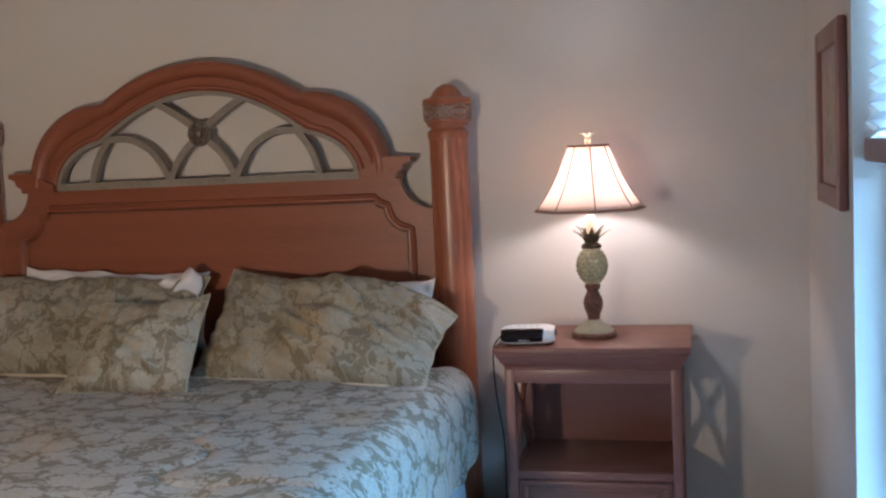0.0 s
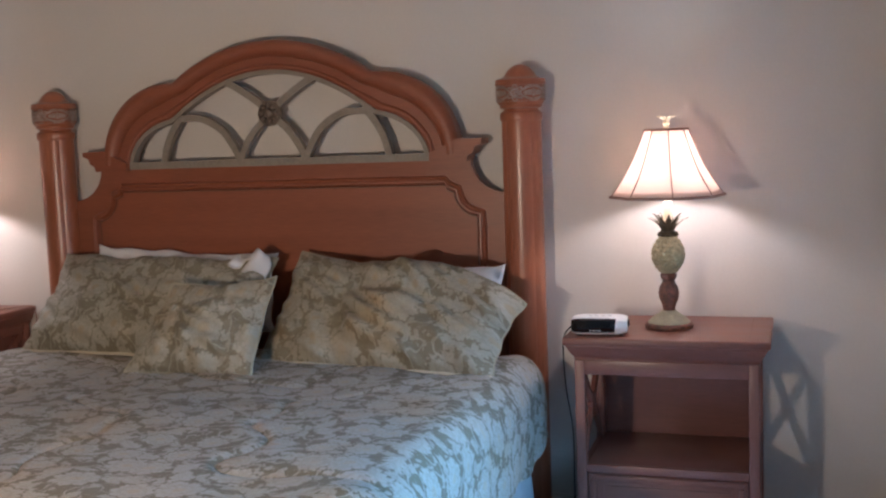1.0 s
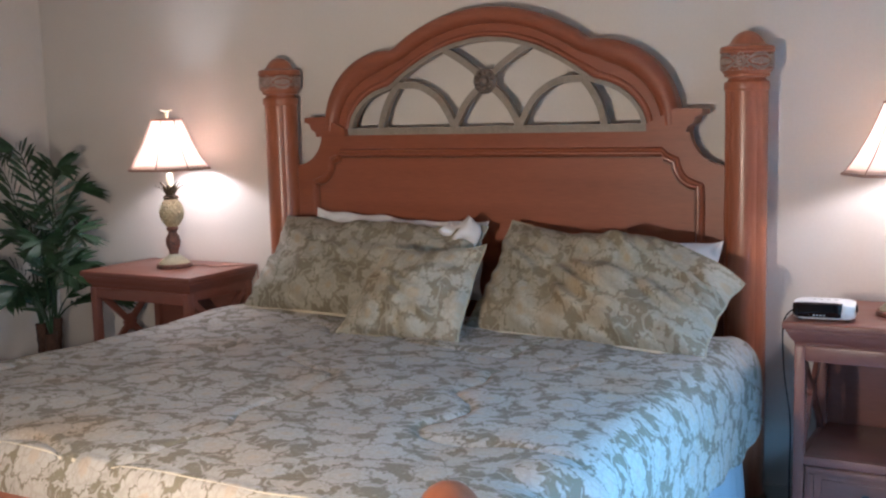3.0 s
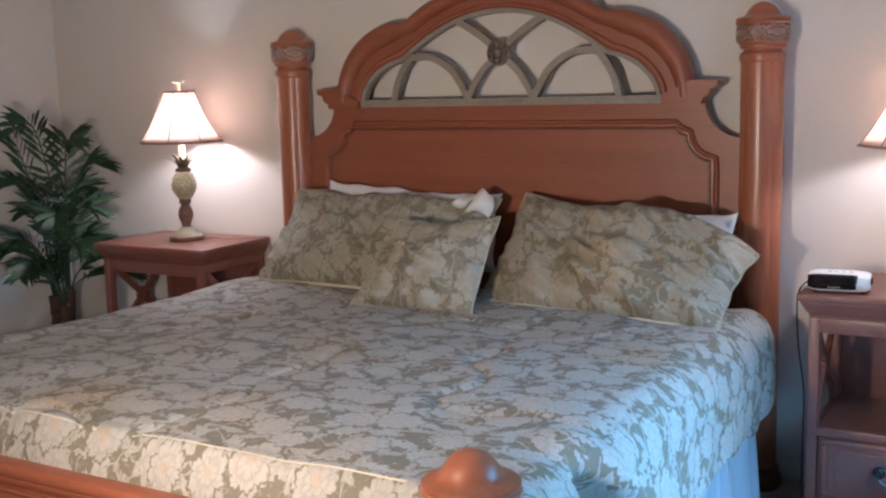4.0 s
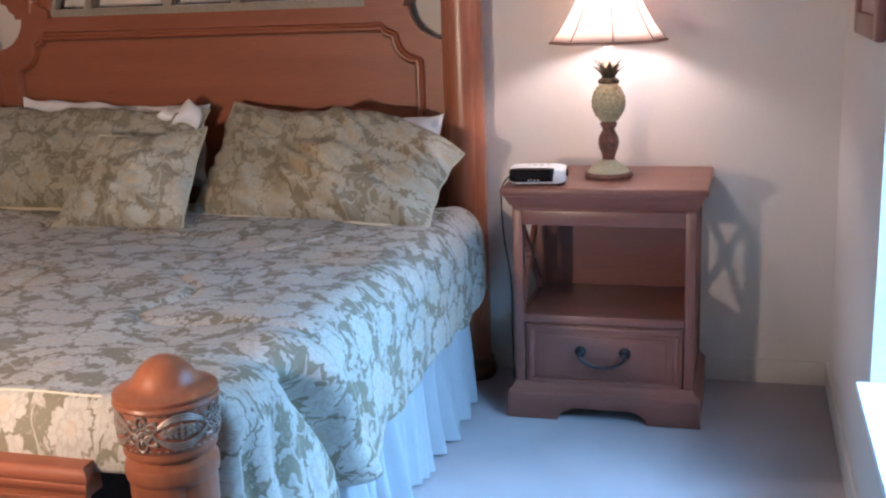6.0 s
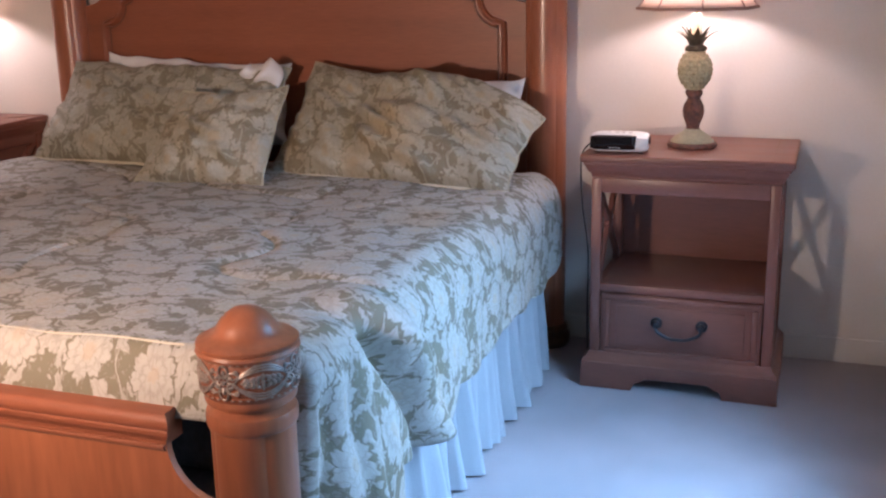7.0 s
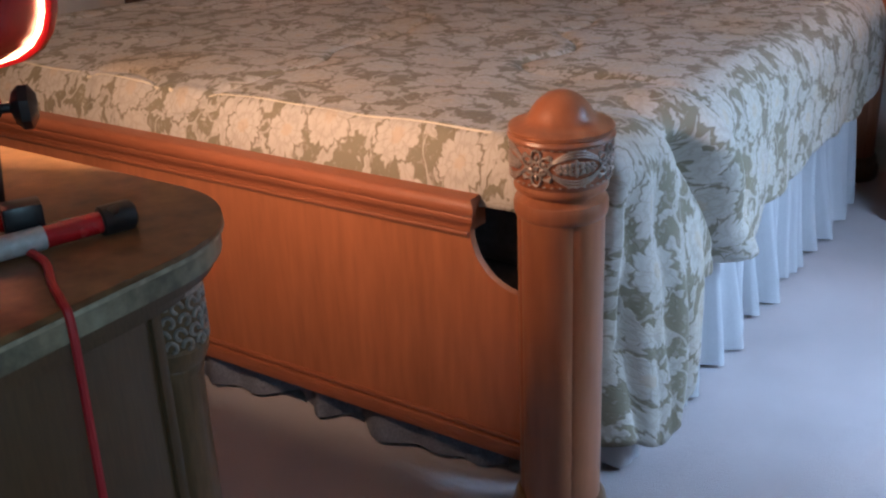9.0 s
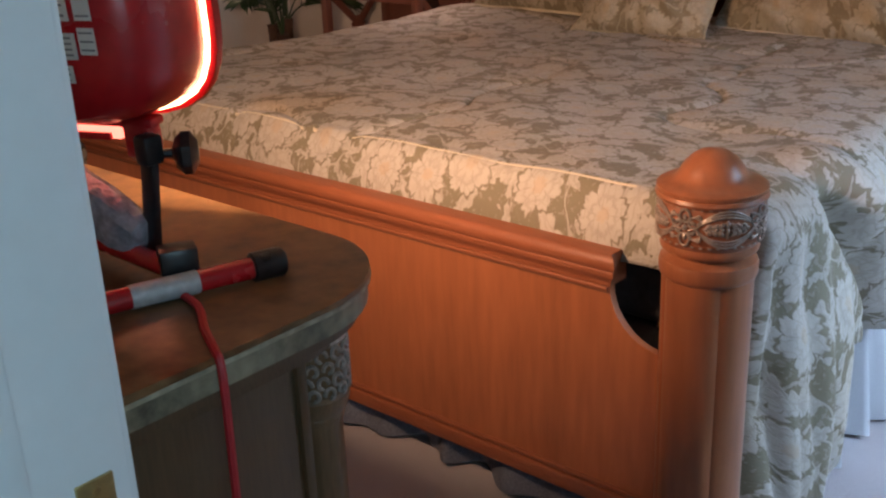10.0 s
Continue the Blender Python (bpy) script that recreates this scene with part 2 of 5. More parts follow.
M_PIPING = mat("cream_piping", (0.36, 0.33, 0.24), 0.8, var=0.1, fine=200)
M_CORD = mat("pale_cream_cord", (0.6, 0.53, 0.40), 0.8, var=0.1, fine=200)
M_LINEN = mat("white_linen", (0.72, 0.70, 0.69), 0.85, var=0.05, scale=8, fine=250, bump=0.3)
M_SKIRT = mat("pale_grey_blue_cotton", (0.35, 0.365, 0.385), 0.85, var=0.06, scale=6, fine=260, bump=0.3)
M_SKIRT_FOOT = mat("dark_slate_blue_cloth", (0.10, 0.115, 0.15), 0.85, var=0.5, scale=7, fine=200, bump=0.3)
M_DARK = mat("dark_ticking", (0.05, 0.055, 0.065), 0.8, var=0.4, scale=14)
M_IRON = mat("blackened_iron", (0.05, 0.052, 0.06), 0.4, metal=0.7, var=0.3, scale=30)
M_PINE = mat("antique_cream_glaze", (0.40, 0.36, 0.22), 0.5, var=0.3, scale=30, fine=120, bump=0.3)
M_FOOTG = mat("sage_cream_glaze", (0.50, 0.50, 0.36), 0.5, var=0.2, scale=25, fine=120)
M_LEAFB = mat("bronze_leaf", (0.10, 0.075, 0.045), 0.5, metal=0.3, var=0.4, scale=30)
M_STEM = mat("verdigris_stem", (0.11, 0.10, 0.09), 0.5, var=0.6, scale=26, fine=90, second=(0.30, 0.12, 0.08))
M_CANDLE = mat("ivory_sleeve", (0.8, 0.7, 0.5), 0.5, var=0.05)
M_SHADE = shade_cloth("ivory_shade_cloth", (0.9, 0.765, 0.69))
M_BRAID = mat("mauve_braid", (0.36, 0.22, 0.18), 0.8, var=0.2, fine=300)
M_BRASS = mat("aged_brass", (0.55, 0.40, 0.18), 0.35, metal=0.9, var=0.25, scale=30)
M_PLWHITE = mat("white_plastic", (0.78, 0.78, 0.77), 0.35, var=0.03)
M_PLBLACK = mat("black_plastic", (0.012, 0.012, 0.014), 0.3, var=0.3)
M_SMOKE = mat("smoked_display", (0.006, 0.004, 0.005), 0.12, var=0.2)
M_RED = mat("red_enamel", (0.52, 0.012, 0.016), 0.25, var=0.15, scale=5, fine=60, bump=0.04, coat=0.5)
M_CORDRED = mat("red_rubber_cord", (0.5, 0.015, 0.02), 0.5, var=0.1)
M_STRAP = mat("yellow_green_webbing", (0.22, 0.24, 0.03), 0.7, var=0.2, fine=200)
M_TAPE = mat("silver_duct_tape", (0.5, 0.5, 0.5), 0.45, metal=0.3, var=0.2, scale=40, fine=120)
M_LABEL = mat("paper_label", (0.66, 0.66, 0.62), 0.6, var=0.08)
M_INK = mat("grey_print", (0.2, 0.2, 0.2), 0.7)
M_MARBLE = mat("brown_green_marble", (0.12, 0.05, 0.02), 0.3, var=0.4, scale=9, fine=34, bump=0.04, second=(0.25, 0.125, 0.055), spec=0.35)
M_MEDGE = mat("chipped_marble_edge", (0.10, 0.08, 0.05), 0.45, var=0.4, scale=10, fine=50, bump=0.5, second=(0.32, 0.28, 0.19))
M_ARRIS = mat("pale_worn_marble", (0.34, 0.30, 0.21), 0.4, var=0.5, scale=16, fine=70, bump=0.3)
M_DRESS = mat("olive_washed_wood", (0.105, 0.052, 0.023), 0.45, var=0.2, scale=3, fine=40, stretch=(5, 5, 0.5), coat=0.15)
M_COLUMN = mat("glazed_column_wood", (0.2, 0.1, 0.048), 0.4, var=0.25, scale=5, fine=40, stretch=(5, 5, 0.6), coat=0.2)
M_LEAF = mat("dark_green_leaf", (0.02, 0.05, 0.018), 0.45, var=0.5, scale=12, fine=60)
M_TRUNK = mat("dark_fibrous_trunk", (0.07, 0.035, 0.022), 0.85, var=0.5, scale=18, fine=90, bump=0.8, bdist=0.006)
M_POT = mat("dark_woven_pot", (0.09, 0.055, 0.035), 0.7, var=0.4, scale=30)
M_ART = mat("faded_print", (0.42, 0.33, 0.25), 0.7, var=0.3, scale=6, fine=20)
M_MAT = mat("mauve_mount_board", (0.45, 0.33, 0.30), 0.8, var=0.06)
M_BLIND = shade_cloth("white_blind_cloth", (0.82, 0.84, 0.86))
M_RAIL = mat("mauve_blind_rail", (0.34, 0.22, 0.20), 0.6, var=0.1)
M_GLASS = clear_glass("window_glass")
M_HALO = glow("hot_halogen_glass", (1.0, 0.62, 0.34), 14)
M_BULB = glow("burning_halogen_tube", (1.0, 0.74, 0.48), 420)
M_VENT = glow("red_hot_vent", (1.0, 0.22, 0.16), 4)
M_WRAP = mat("crumpled_clear_wrap", (0.28, 0.29, 0.33), 0.22, metal=0.15, var=0.4, scale=30, fine=90, bump=0.6, bdist=0.004)


# ---------------------------------------------------------------- building blocks
def box(bm, cx, cy, cz, sx, sy, sz, bevel=0.0, segs=2):
    made = bmesh.ops.create_cube(bm, size=1.0, matrix=Matrix.LocRotScale((cx, cy, cz), None, (sx, sy, sz)))
    if bevel:
        edges = list({e for v in made["verts"] for e in v.link_edges})
        bmesh.ops.bevel(bm, geom=edges, offset=bevel, segments=segs, affect="EDGES", profile=0.5)
    return bm


def boxes(*specs, bevel=0.004, segs=2):
    bm = bmesh.new()
    for s in specs:
        box(bm, *s, bevel=bevel, segs=segs)
    return bm


def lathe(profile, segs=32, lobes=None, bm=None, centre=(0, 0)):
    """A turned form from (radius, height) pairs; lobes(r, z, angle) shapes its section."""
    bm = bm or bmesh.new()
    rings = []
    for r, z in profile:
        ring = []
        for i in range(segs):
            a = 2 * math.pi * i / segs
            q = lobes(r, z, a) if lobes else r
            ring.append(bm.verts.new((centre[0] + q * math.cos(a), centre[1] + q * math.sin(a), z)))
        rings.append(ring)
    for a, b in zip(rings, rings[1:]):
        for i in range(segs):
            bm.faces.new((a[i], a[(i + 1) % segs], b[(i + 1) % segs], b[i]))
    bm.faces.new(rings[0][::-1]), bm.faces.new(rings[-1])
    return bm


def prism(poly, y0, y1, bevel=0.0, bm=None):
    """A plate with the outline poly in x and z, from y0 to y1."""
    bm = bm or bmesh.new()
    a = [bm.verts.new((x, y0, z)) for x, z in poly]
    b = [bm.verts.new((x, y1, z)) for x, z in poly]
    k = len(poly)
    faces = [bm.faces.new(a), bm.faces.new(b[::-1])]
    for i in range(k):
        bm.faces.new((a[(i + 1) % k], a[i], b[i], b[(i + 1) % k]))
    bmesh.ops.recalc_face_normals(bm, faces=bm.faces[:])
    if bevel:
        rim = [e for f in faces for e in f.edges]
        bmesh.ops.bevel(bm, geom=list(set(rim)), offset=bevel, segments=2, affect="EDGES", profile=0.5)
    return bm


def ribbon(outer, inner, y0, y1, bm=None):
    """A curved rail between two lines of equal length in x and z, from y0 to y1."""
    bm = bm or bmesh.new()
    rows = []
    for (ox, oz), (ix, iz) in zip(outer, inner):
        rows.append([bm.verts.new(p) for p in ((ox, y0, oz), (ix, y0, iz), (ix, y1, iz), (ox, y1, oz))])
    for a, b in zip(rows, rows[1:]):
        for i in range(4):
            bm.faces.new((a[i], a[(i + 1) % 4], b[(i + 1) % 4], b[i]))
    bm.faces.new(rows[0]), bm.faces.new(rows[-1][::-1])
    bmesh.ops.recalc_face_normals(bm, faces=bm.faces[:])
    return bm


def offset_line(pts, d):
    out = []
    for i, (x, z) in enumerate(pts):
        x0, z0 = pts[max(0, i - 1)]
        x1, z1 = pts[min(len(pts) - 1, i + 1)]
        k = math.hypot(x1 - x0, z1 - z0) or 1
        out.append((x - (z1 - z0) / k * d, z + (x1 - x0) / k * d))
    return out


def tube(pts, r, segs=10, bm=None, taper=None, flat=1.0):
    """A round bar along pts."""
    bm = bm or bmesh.new()
    pts = [Vector(p) for p in pts]
    rings, side = [], None
    for i, p in enumerate(pts):
        way = (pts[min(i + 1, len(pts) - 1)] - pts[max(0, i - 1)]).normalized()
        if side is None:
            side = way.orthogonal().normalized()
        side = (side - way * side.dot(way)).normalized()
        up = way.cross(side)
        q = r * (taper(i / (len(pts) - 1)) if taper else 1)
        rings.append([bm.verts.new(p + side * q * math.cos(2 * math.pi * k / segs) + up * q * flat * math.sin(2 * math.pi * k / segs)) for k in range(segs)])
    for a, b in zip(rings, rings[1:]):
        for k in range(segs):
            bm.faces.new((a[k], a[(k + 1) % segs], b[(k + 1) % segs], b[k]))
    bm.faces.new(rings[0][::-1]), bm.faces.new(rings[-1])
    return bm


def smooth_line(pts, steps=6):
    """Points along a curve that passes through pts."""
    p = [Vector(q) for q in pts]
    p = [p[0] * 2 - p[1], *p, p[-1] * 2 - p[-2]]
    out = []
    for i in range(1, len(p) - 2):
        a, b, c, d = p[i - 1:i + 3]
        for s in range(steps):
            t = s / steps
            out.append(0.5 * ((2 * b) + (c - a) * t + (2 * a - 5 * b + 4 * c - d) * t * t + (3 * b - a - 3 * c + d) * t ** 3))
    return out + [p[-2]]


def ball(bm, c, rx, ry=None, rz=None, u=12, v=8):
    bmesh.ops.create_uvsphere(bm, u_segments=u, v_segments=v, radius=1.0, matrix=Matrix.LocRotScale(c, None, (rx, ry or rx, rz or rx)))
    return bm


def finish(bm, name, material, smooth=35):
    me = bpy.data.meshes.new(name)
    bm.to_mesh(me)
    bm.free()
    me.materials.append(material)
    if smooth:
        me.shade_smooth()
        me.set_sharp_from_angle(angle=radians(smooth))
    return me


def part(name, bm, material, parent, label="", m=None, smooth=35):
    ob = new(name, finish(bm, name, material, smooth))
    ob.parent = parent
    if m is not None:
        ob.matrix_basis = m
    return tagged(ob, label) if label else ob


def thing(name, label, category, m=None, group="", kind=""):
    ob = new(name)
    ob.empty_display_size = 0.1
    if m is not None:
        ob.matrix_basis = m
    return tagged(ob, label, category, group, kind)


def single(name, bm, material, label, category, m=None, group="", kind="", smooth=35):
    ob = new(name, finish(bm, name, material, smooth))
    if m is not None:
        ob.matrix_basis = m
    return tagged(ob, label, category, group, kind)


def sheet(name, fn, nu, nv, uv, material, thick=0.0):
    """A cloth from fn(i / nu, j / nv) with its own metres uv(a, b)."""
    verts = [fn(i / nu, j / nv) for j in range(nv + 1) for i in range(nu + 1)]
    faces = [(j * (nu + 1) + i, j * (nu + 1) + i + 1, (j + 1) * (nu + 1) + i + 1, (j + 1) * (nu + 1) + i) for j in range(nv) for i in range(nu)]
    me = bpy.data.meshes.new(name)
    me.from_pydata(verts, [], faces)
    layer = me.uv_layers.new(name="cloth")
    flat = [uv((k % (nu + 1)) / nu, (k // (nu + 1)) / nv) for k in range((nu + 1) * (nv + 1))]
    for loop in me.loops:
        layer.data[loop.index].uv = flat[loop.vertex_index]
    me.materials.append(material)
    me.shade_smooth()
    return me


def lerp(a, b, t):
    return a + (b - a) * t


def ramp_at(x, rows):
    """Straight steps through (x, value) rows."""
    if x <= rows[0][0]:
        return rows[0][1]
    for (x0, v0), (x1, v1) in zip(rows, rows[1:]):
        if x <= x1:
            t = (x - x0) / (x1 - x0)
            return lerp(v0, v1, t * t * (3 - 2 * t))
    return rows[-1][1]


# ---------------------------------------------------------------- the room
XW, XE, YN, YS, H = -2.64, 2.32, 0.0, -3.52, 2.5
DX0, DX1 = 1.2, 2.14          # door opening
WY0, WY1, WZ0, WZ1 = -1.92, -1.2, 0.44, 2.1   # window opening


def setting(name, bm, material, label, category, smooth=0):
    return single(name, bm, material, label, category, kind="structure", smooth=smooth)


setting("floor", boxes((0.3, -3.1, -0.05, 6.4, 6.6, 0.1), bevel=0), M_CARPET, "pale grey-mauve cut pile carpet, slightly trodden", "carpet")
setting("ceiling", boxes((0.3, -3.1, H + 0.05, 6.4, 6.6, 0.1), bevel=0), M_CEIL, "flat off-white painted ceiling", "ceiling")
setting("wall_north", boxes(((XW + XE) / 2, 0.06, H / 2, XE - XW + 0.48, 0.12, H), bevel=0), M_WALL, "warm beige painted wall behind the bed", "wall")
setting("wall_west", boxes((XW - 0.06, YS / 2, H / 2, 0.12, -YS, H), bevel=0), M_WALL, "warm beige painted wall", "wall")
wt = 0.16
setting("wall_east", boxes(
    (XE + wt / 2, (WY1 + 0) / 2, H / 2, wt, -WY1, H), (XE + wt / 2, (WY0 + YS) / 2, H / 2, wt, WY0 - YS, H),
    (XE + wt / 2, (WY0 + WY1) / 2, WZ0 / 2, wt, WY1 - WY0, WZ0), (XE + wt / 2, (WY0 + WY1) / 2, (H + WZ1) / 2, wt, WY1 - WY0, H - WZ1), bevel=0), M_WALL,
    "beige painted wall with a deep window opening", "wall")
setting("wall_south", boxes(
    ((XW + DX0 - 0.02) / 2, YS - 0.06, H / 2, DX0 - 0.02 - XW, 0.12, H), ((DX1 + 0.02 + 3.3) / 2, YS - 0.06, H / 2, 3.3 - DX1 - 0.02, 0.12, H),
    ((DX0 + DX1) / 2, YS - 0.06, (2.05 + H) / 2, DX1 - DX0 + 0.04, 0.12, H - 2.05), bevel=0), M_WALL, "beige painted wall with a doorway", "wall")
# the hall from which the room is seen
setting("hall_wall_west", boxes((0.34, -4.9, H / 2, 0.12, 2.5, H), bevel=0), M_WALL, "plain beige hall wall", "wall")
setting("hall_wall_south", boxes((1.85, -6.2, H / 2, 3.1, 0.12, H), bevel=0), M_WALL, "plain beige hall wall", "wall")
setting("hall_wall_east", boxes((3.2, -5.65, H / 2, 0.12, 1.0, H), (3.2, -3.74, H / 2, 0.12, 0.2, H), (3.2, -4.5, 0.4, 0.12, 1.3, 0.8), (3.2, -4.5, 2.3, 0.12, 1.3, 0.4), bevel=0),
        M_WALL, "plain beige hall wall with a window opening", "wall")

# skirting boards
for nm, spec in (("baseboard_north", ((XW + XE) / 2, -0.006, 0.045, XE - XW, 0.012, 0.09)), ("baseboard_west", (XW + 0.006, YS / 2, 0.045, 0.012, -YS - 0.03, 0.09)),
                 ("baseboard_east", (XE - 0.006, YS / 2, 0.045, 0.012, -YS - 0.03, 0.09))):
    setting(nm, boxes(spec, bevel=0.003), M_WALL, "low painted skirting board above the carpet", "baseboard")


def door_frame():
    d = thing("door_1", "white gloss painted door frame with a brass strike plate", "door frame", kind="structure")
    for x, s in ((DX0, -1), (DX1, 1)):
        part("jamb", boxes((x + s * 0.01, YS - 0.06, 1.025, 0.02, 0.126, 2.05), bevel=0.002), M_TRIM, d)
        part("stop", boxes((x - s * 0.005, YS - 0.092, 1.02, 0.012, 0.035, 2.04), bevel=0.003), M_TRIM, d)
        for y in (YS + 0.0105, YS - 0.1305):
            part("casing", boxes((x + s * 0.045, y, 1.05, 0.058, 0.015, 2.1), bevel=0.004), M_TRIM, d)
    part("head_jamb", boxes(((DX0 + DX1) / 2, YS - 0.06, 2.04, DX1 - DX0, 0.126, 0.02), bevel=0.002), M_TRIM, d)
    plate = part("strike_plate", boxes((DX0 + 0.0012, YS - 0.026, 0.885, 0.003, 0.03, 0.06), bevel=0.001), M_BRASS, d, "aged brass strike plate")
    part("latch_hole", boxes((DX0 + 0.003, YS - 0.028, 0.885, 0.001, 0.013, 0.024), bevel=0), M_PLBLACK, plate)
    for z in (0.864, 0.906):
        bm = lathe([(0.0035, 0), (0.003, 0.0012)], 10)
        part("screw", bm, M_BRASS, plate, m=pose(DX0 + 0.0026, YS - 0.026, z, 0, 90, 0))
    return d


def window():
    w = thing("window_1", "white framed window in a deep plastered opening", "window", kind="structure")
    x = XE + 0.11
    for y in (WY0 + 0.025, (WY0 + WY1) / 2, WY1 - 0.025):
        part("window_frame", boxes((x, y, (WZ0 + WZ1) / 2, 0.05, 0.05, WZ1 - WZ0), bevel=0.004), M_TRIM, w)
    for z in (WZ0 + 0.03, 1.32, WZ1 - 0.025):
        part("window_rail", boxes((x, (WY0 + WY1) / 2, z, 0.046, WY1 - WY0, 0.045), bevel=0.004), M_TRIM, w)
    for y0, y1 in ((WY0 + 0.05, (WY0 + WY1) / 2 - 0.025), ((WY0 + WY1) / 2 + 0.025, WY1 - 0.05)):
        p = part("pane", boxes((x, (y0 + y1) / 2, (WZ0 + WZ1) / 2, 0.005, y1 - y0, WZ1 - WZ0 - 0.1), bevel=0), M_GLASS, w, smooth=0)
        p.visible_shadow = False
    part("window_sill", boxes((XE + 0.03, (WY0 + WY1) / 2, WZ0 + 0.008, 0.13, WY1 - WY0, 0.022), bevel=0.005), M_TRIM, w)
    return w


def blind():
    """A pleated shade drawn half down."""
    b = thing("window_blind", "white pleated window blind drawn half down with a mauve bottom rail", "blind")
    z0, z1, n = 1.47, WZ1 - 0.05, 14
    bm = bmesh.new()
    rows = []
    for i in range(2 * n + 1):
        z = lerp(z0, z1, i / (2 * n))
        x = XE + 0.035 + (0.027 if i % 2 else 0)
        rows.append([bm.verts.new((x + d, y, z)) for d in (0, 0.002) for y in (WY0 + 0.02, WY1 - 0.02)])
    for a, c in zip(rows, rows[1:]):
        bm.faces.new((a[0], a[1], c[1], c[0])), bm.faces.new((a[2], c[2], c[3], a[3]))
    part("pleated_cloth", bm, M_BLIND, b, smooth=0)
    part("bottom_rail", boxes((XE + 0.047, (WY0 + WY1) / 2, 1.44, 0.045, WY1 - WY0 - 0.03, 0.06), bevel=0.006), M_RAIL, b, "mauve bottom rail")
    part("head_rail", boxes((XE + 0.047, (WY0 + WY1) / 2, WZ1 - 0.025, 0.05, WY1 - WY0 - 0.03, 0.05), bevel=0.004), M_BLIND, b)


def picture():
    p = thing("framed_picture", "upright framed print in a mauve-brown wooden frame hung on the wall", "picture")
    y0, y1, z0, z1 = -1.13, -0.58, 1.28, 1.785
    cy, cz, w, h = (y0 + y1) / 2, (z0 + z1) / 2, y1 - y0, z1 - z0
    fr = part("frame", boxes((XE - 0.014, y0 + 0.03, cz, 0.024, 0.06, h), (XE - 0.014, y1 - 0.03, cz, 0.024, 0.06, h),
                        (XE - 0.014, cy, z0 + 0.03, 0.0235, w - 0.118, 0.06), (XE - 0.014, cy, z1 - 0.03, 0.0235, w - 0.118, 0.06), bevel=0.006), M_NIGHTV, p)
    part("mount", boxes((XE - 0.009, cy, cz, 0.008, w - 0.1, h - 0.1), bevel=0), M_MAT, p)
    part("print", boxes((XE - 0.0145, cy, cz, 0.002, w - 0.25, h - 0.22), bevel=0), M_ART, p, "faded warm print")
    part("backing", boxes((XE - 0.003, cy, cz, 0.004, w - 0.01, h - 0.01), bevel=0), M_PLBLACK, p)


door_frame(), window(), blind(), picture()


# ---------------------------------------------------------------- the bed
def circle_z(x, cx, cz, r):
    return cz + math.sqrt(max(0.0, r * r - (x - cx) ** 2))


def arch_line(centre, side, x_end, z_end, steps=60):
    """Three-lobed arch in x and z, from right foot to left foot: centre (z, r) and side (x, z, r) lobes."""
    sx, sz, sr = side
    cz, cr = centre
    a0 = math.asin(max(-1, min(1, (z_end - sz) / sr)))
    pts = []
    for i in range(steps + 1):
        a = lerp(a0, math.pi * 0.62, i / steps)
        x, z = sx + sr * math.cos(a), sz + sr * math.sin(a)
        if x < cr and z <= circle_z(x, 0, cz, cr) and x < sx + 0.03:
            break
        pts.append((x, z))
    x_c = pts[-1][0]
    for i in range(1, steps // 2 + 1):
        x = lerp(x_c, 0, i / (steps // 2))
        pts.append((x, circle_z(x, 0, cz, cr)))
    return pts + [(-x, z) for x, z in pts[-2::-1]]


def resample(pts, n):
    d = [0.0]
    for a, b in zip(pts, pts[1:]):
        d.append(d[-1] + math.hypot(b[0] - a[0], b[1] - a[1]))
    out, j = [], 0
    for i in range(n + 1):
        s = d[-1] * i / n
        while j < len(pts) - 2 and d[j + 1] < s:
            j += 1
        t = (s - d[j]) / max(1e-9, d[j + 1] - d[j])
        out.append((lerp(pts[j][0], pts[j + 1][0], t), lerp(pts[j][1], pts[j + 1][1], t)))
    return out


def lobed(r, z, a):
    """Clustered shaft of four round lobes."""
    return r * (1 - (0.075 if z > 0.08 else 0.0) * (1 - abs(math.cos(2 * a))) ** 2.6)


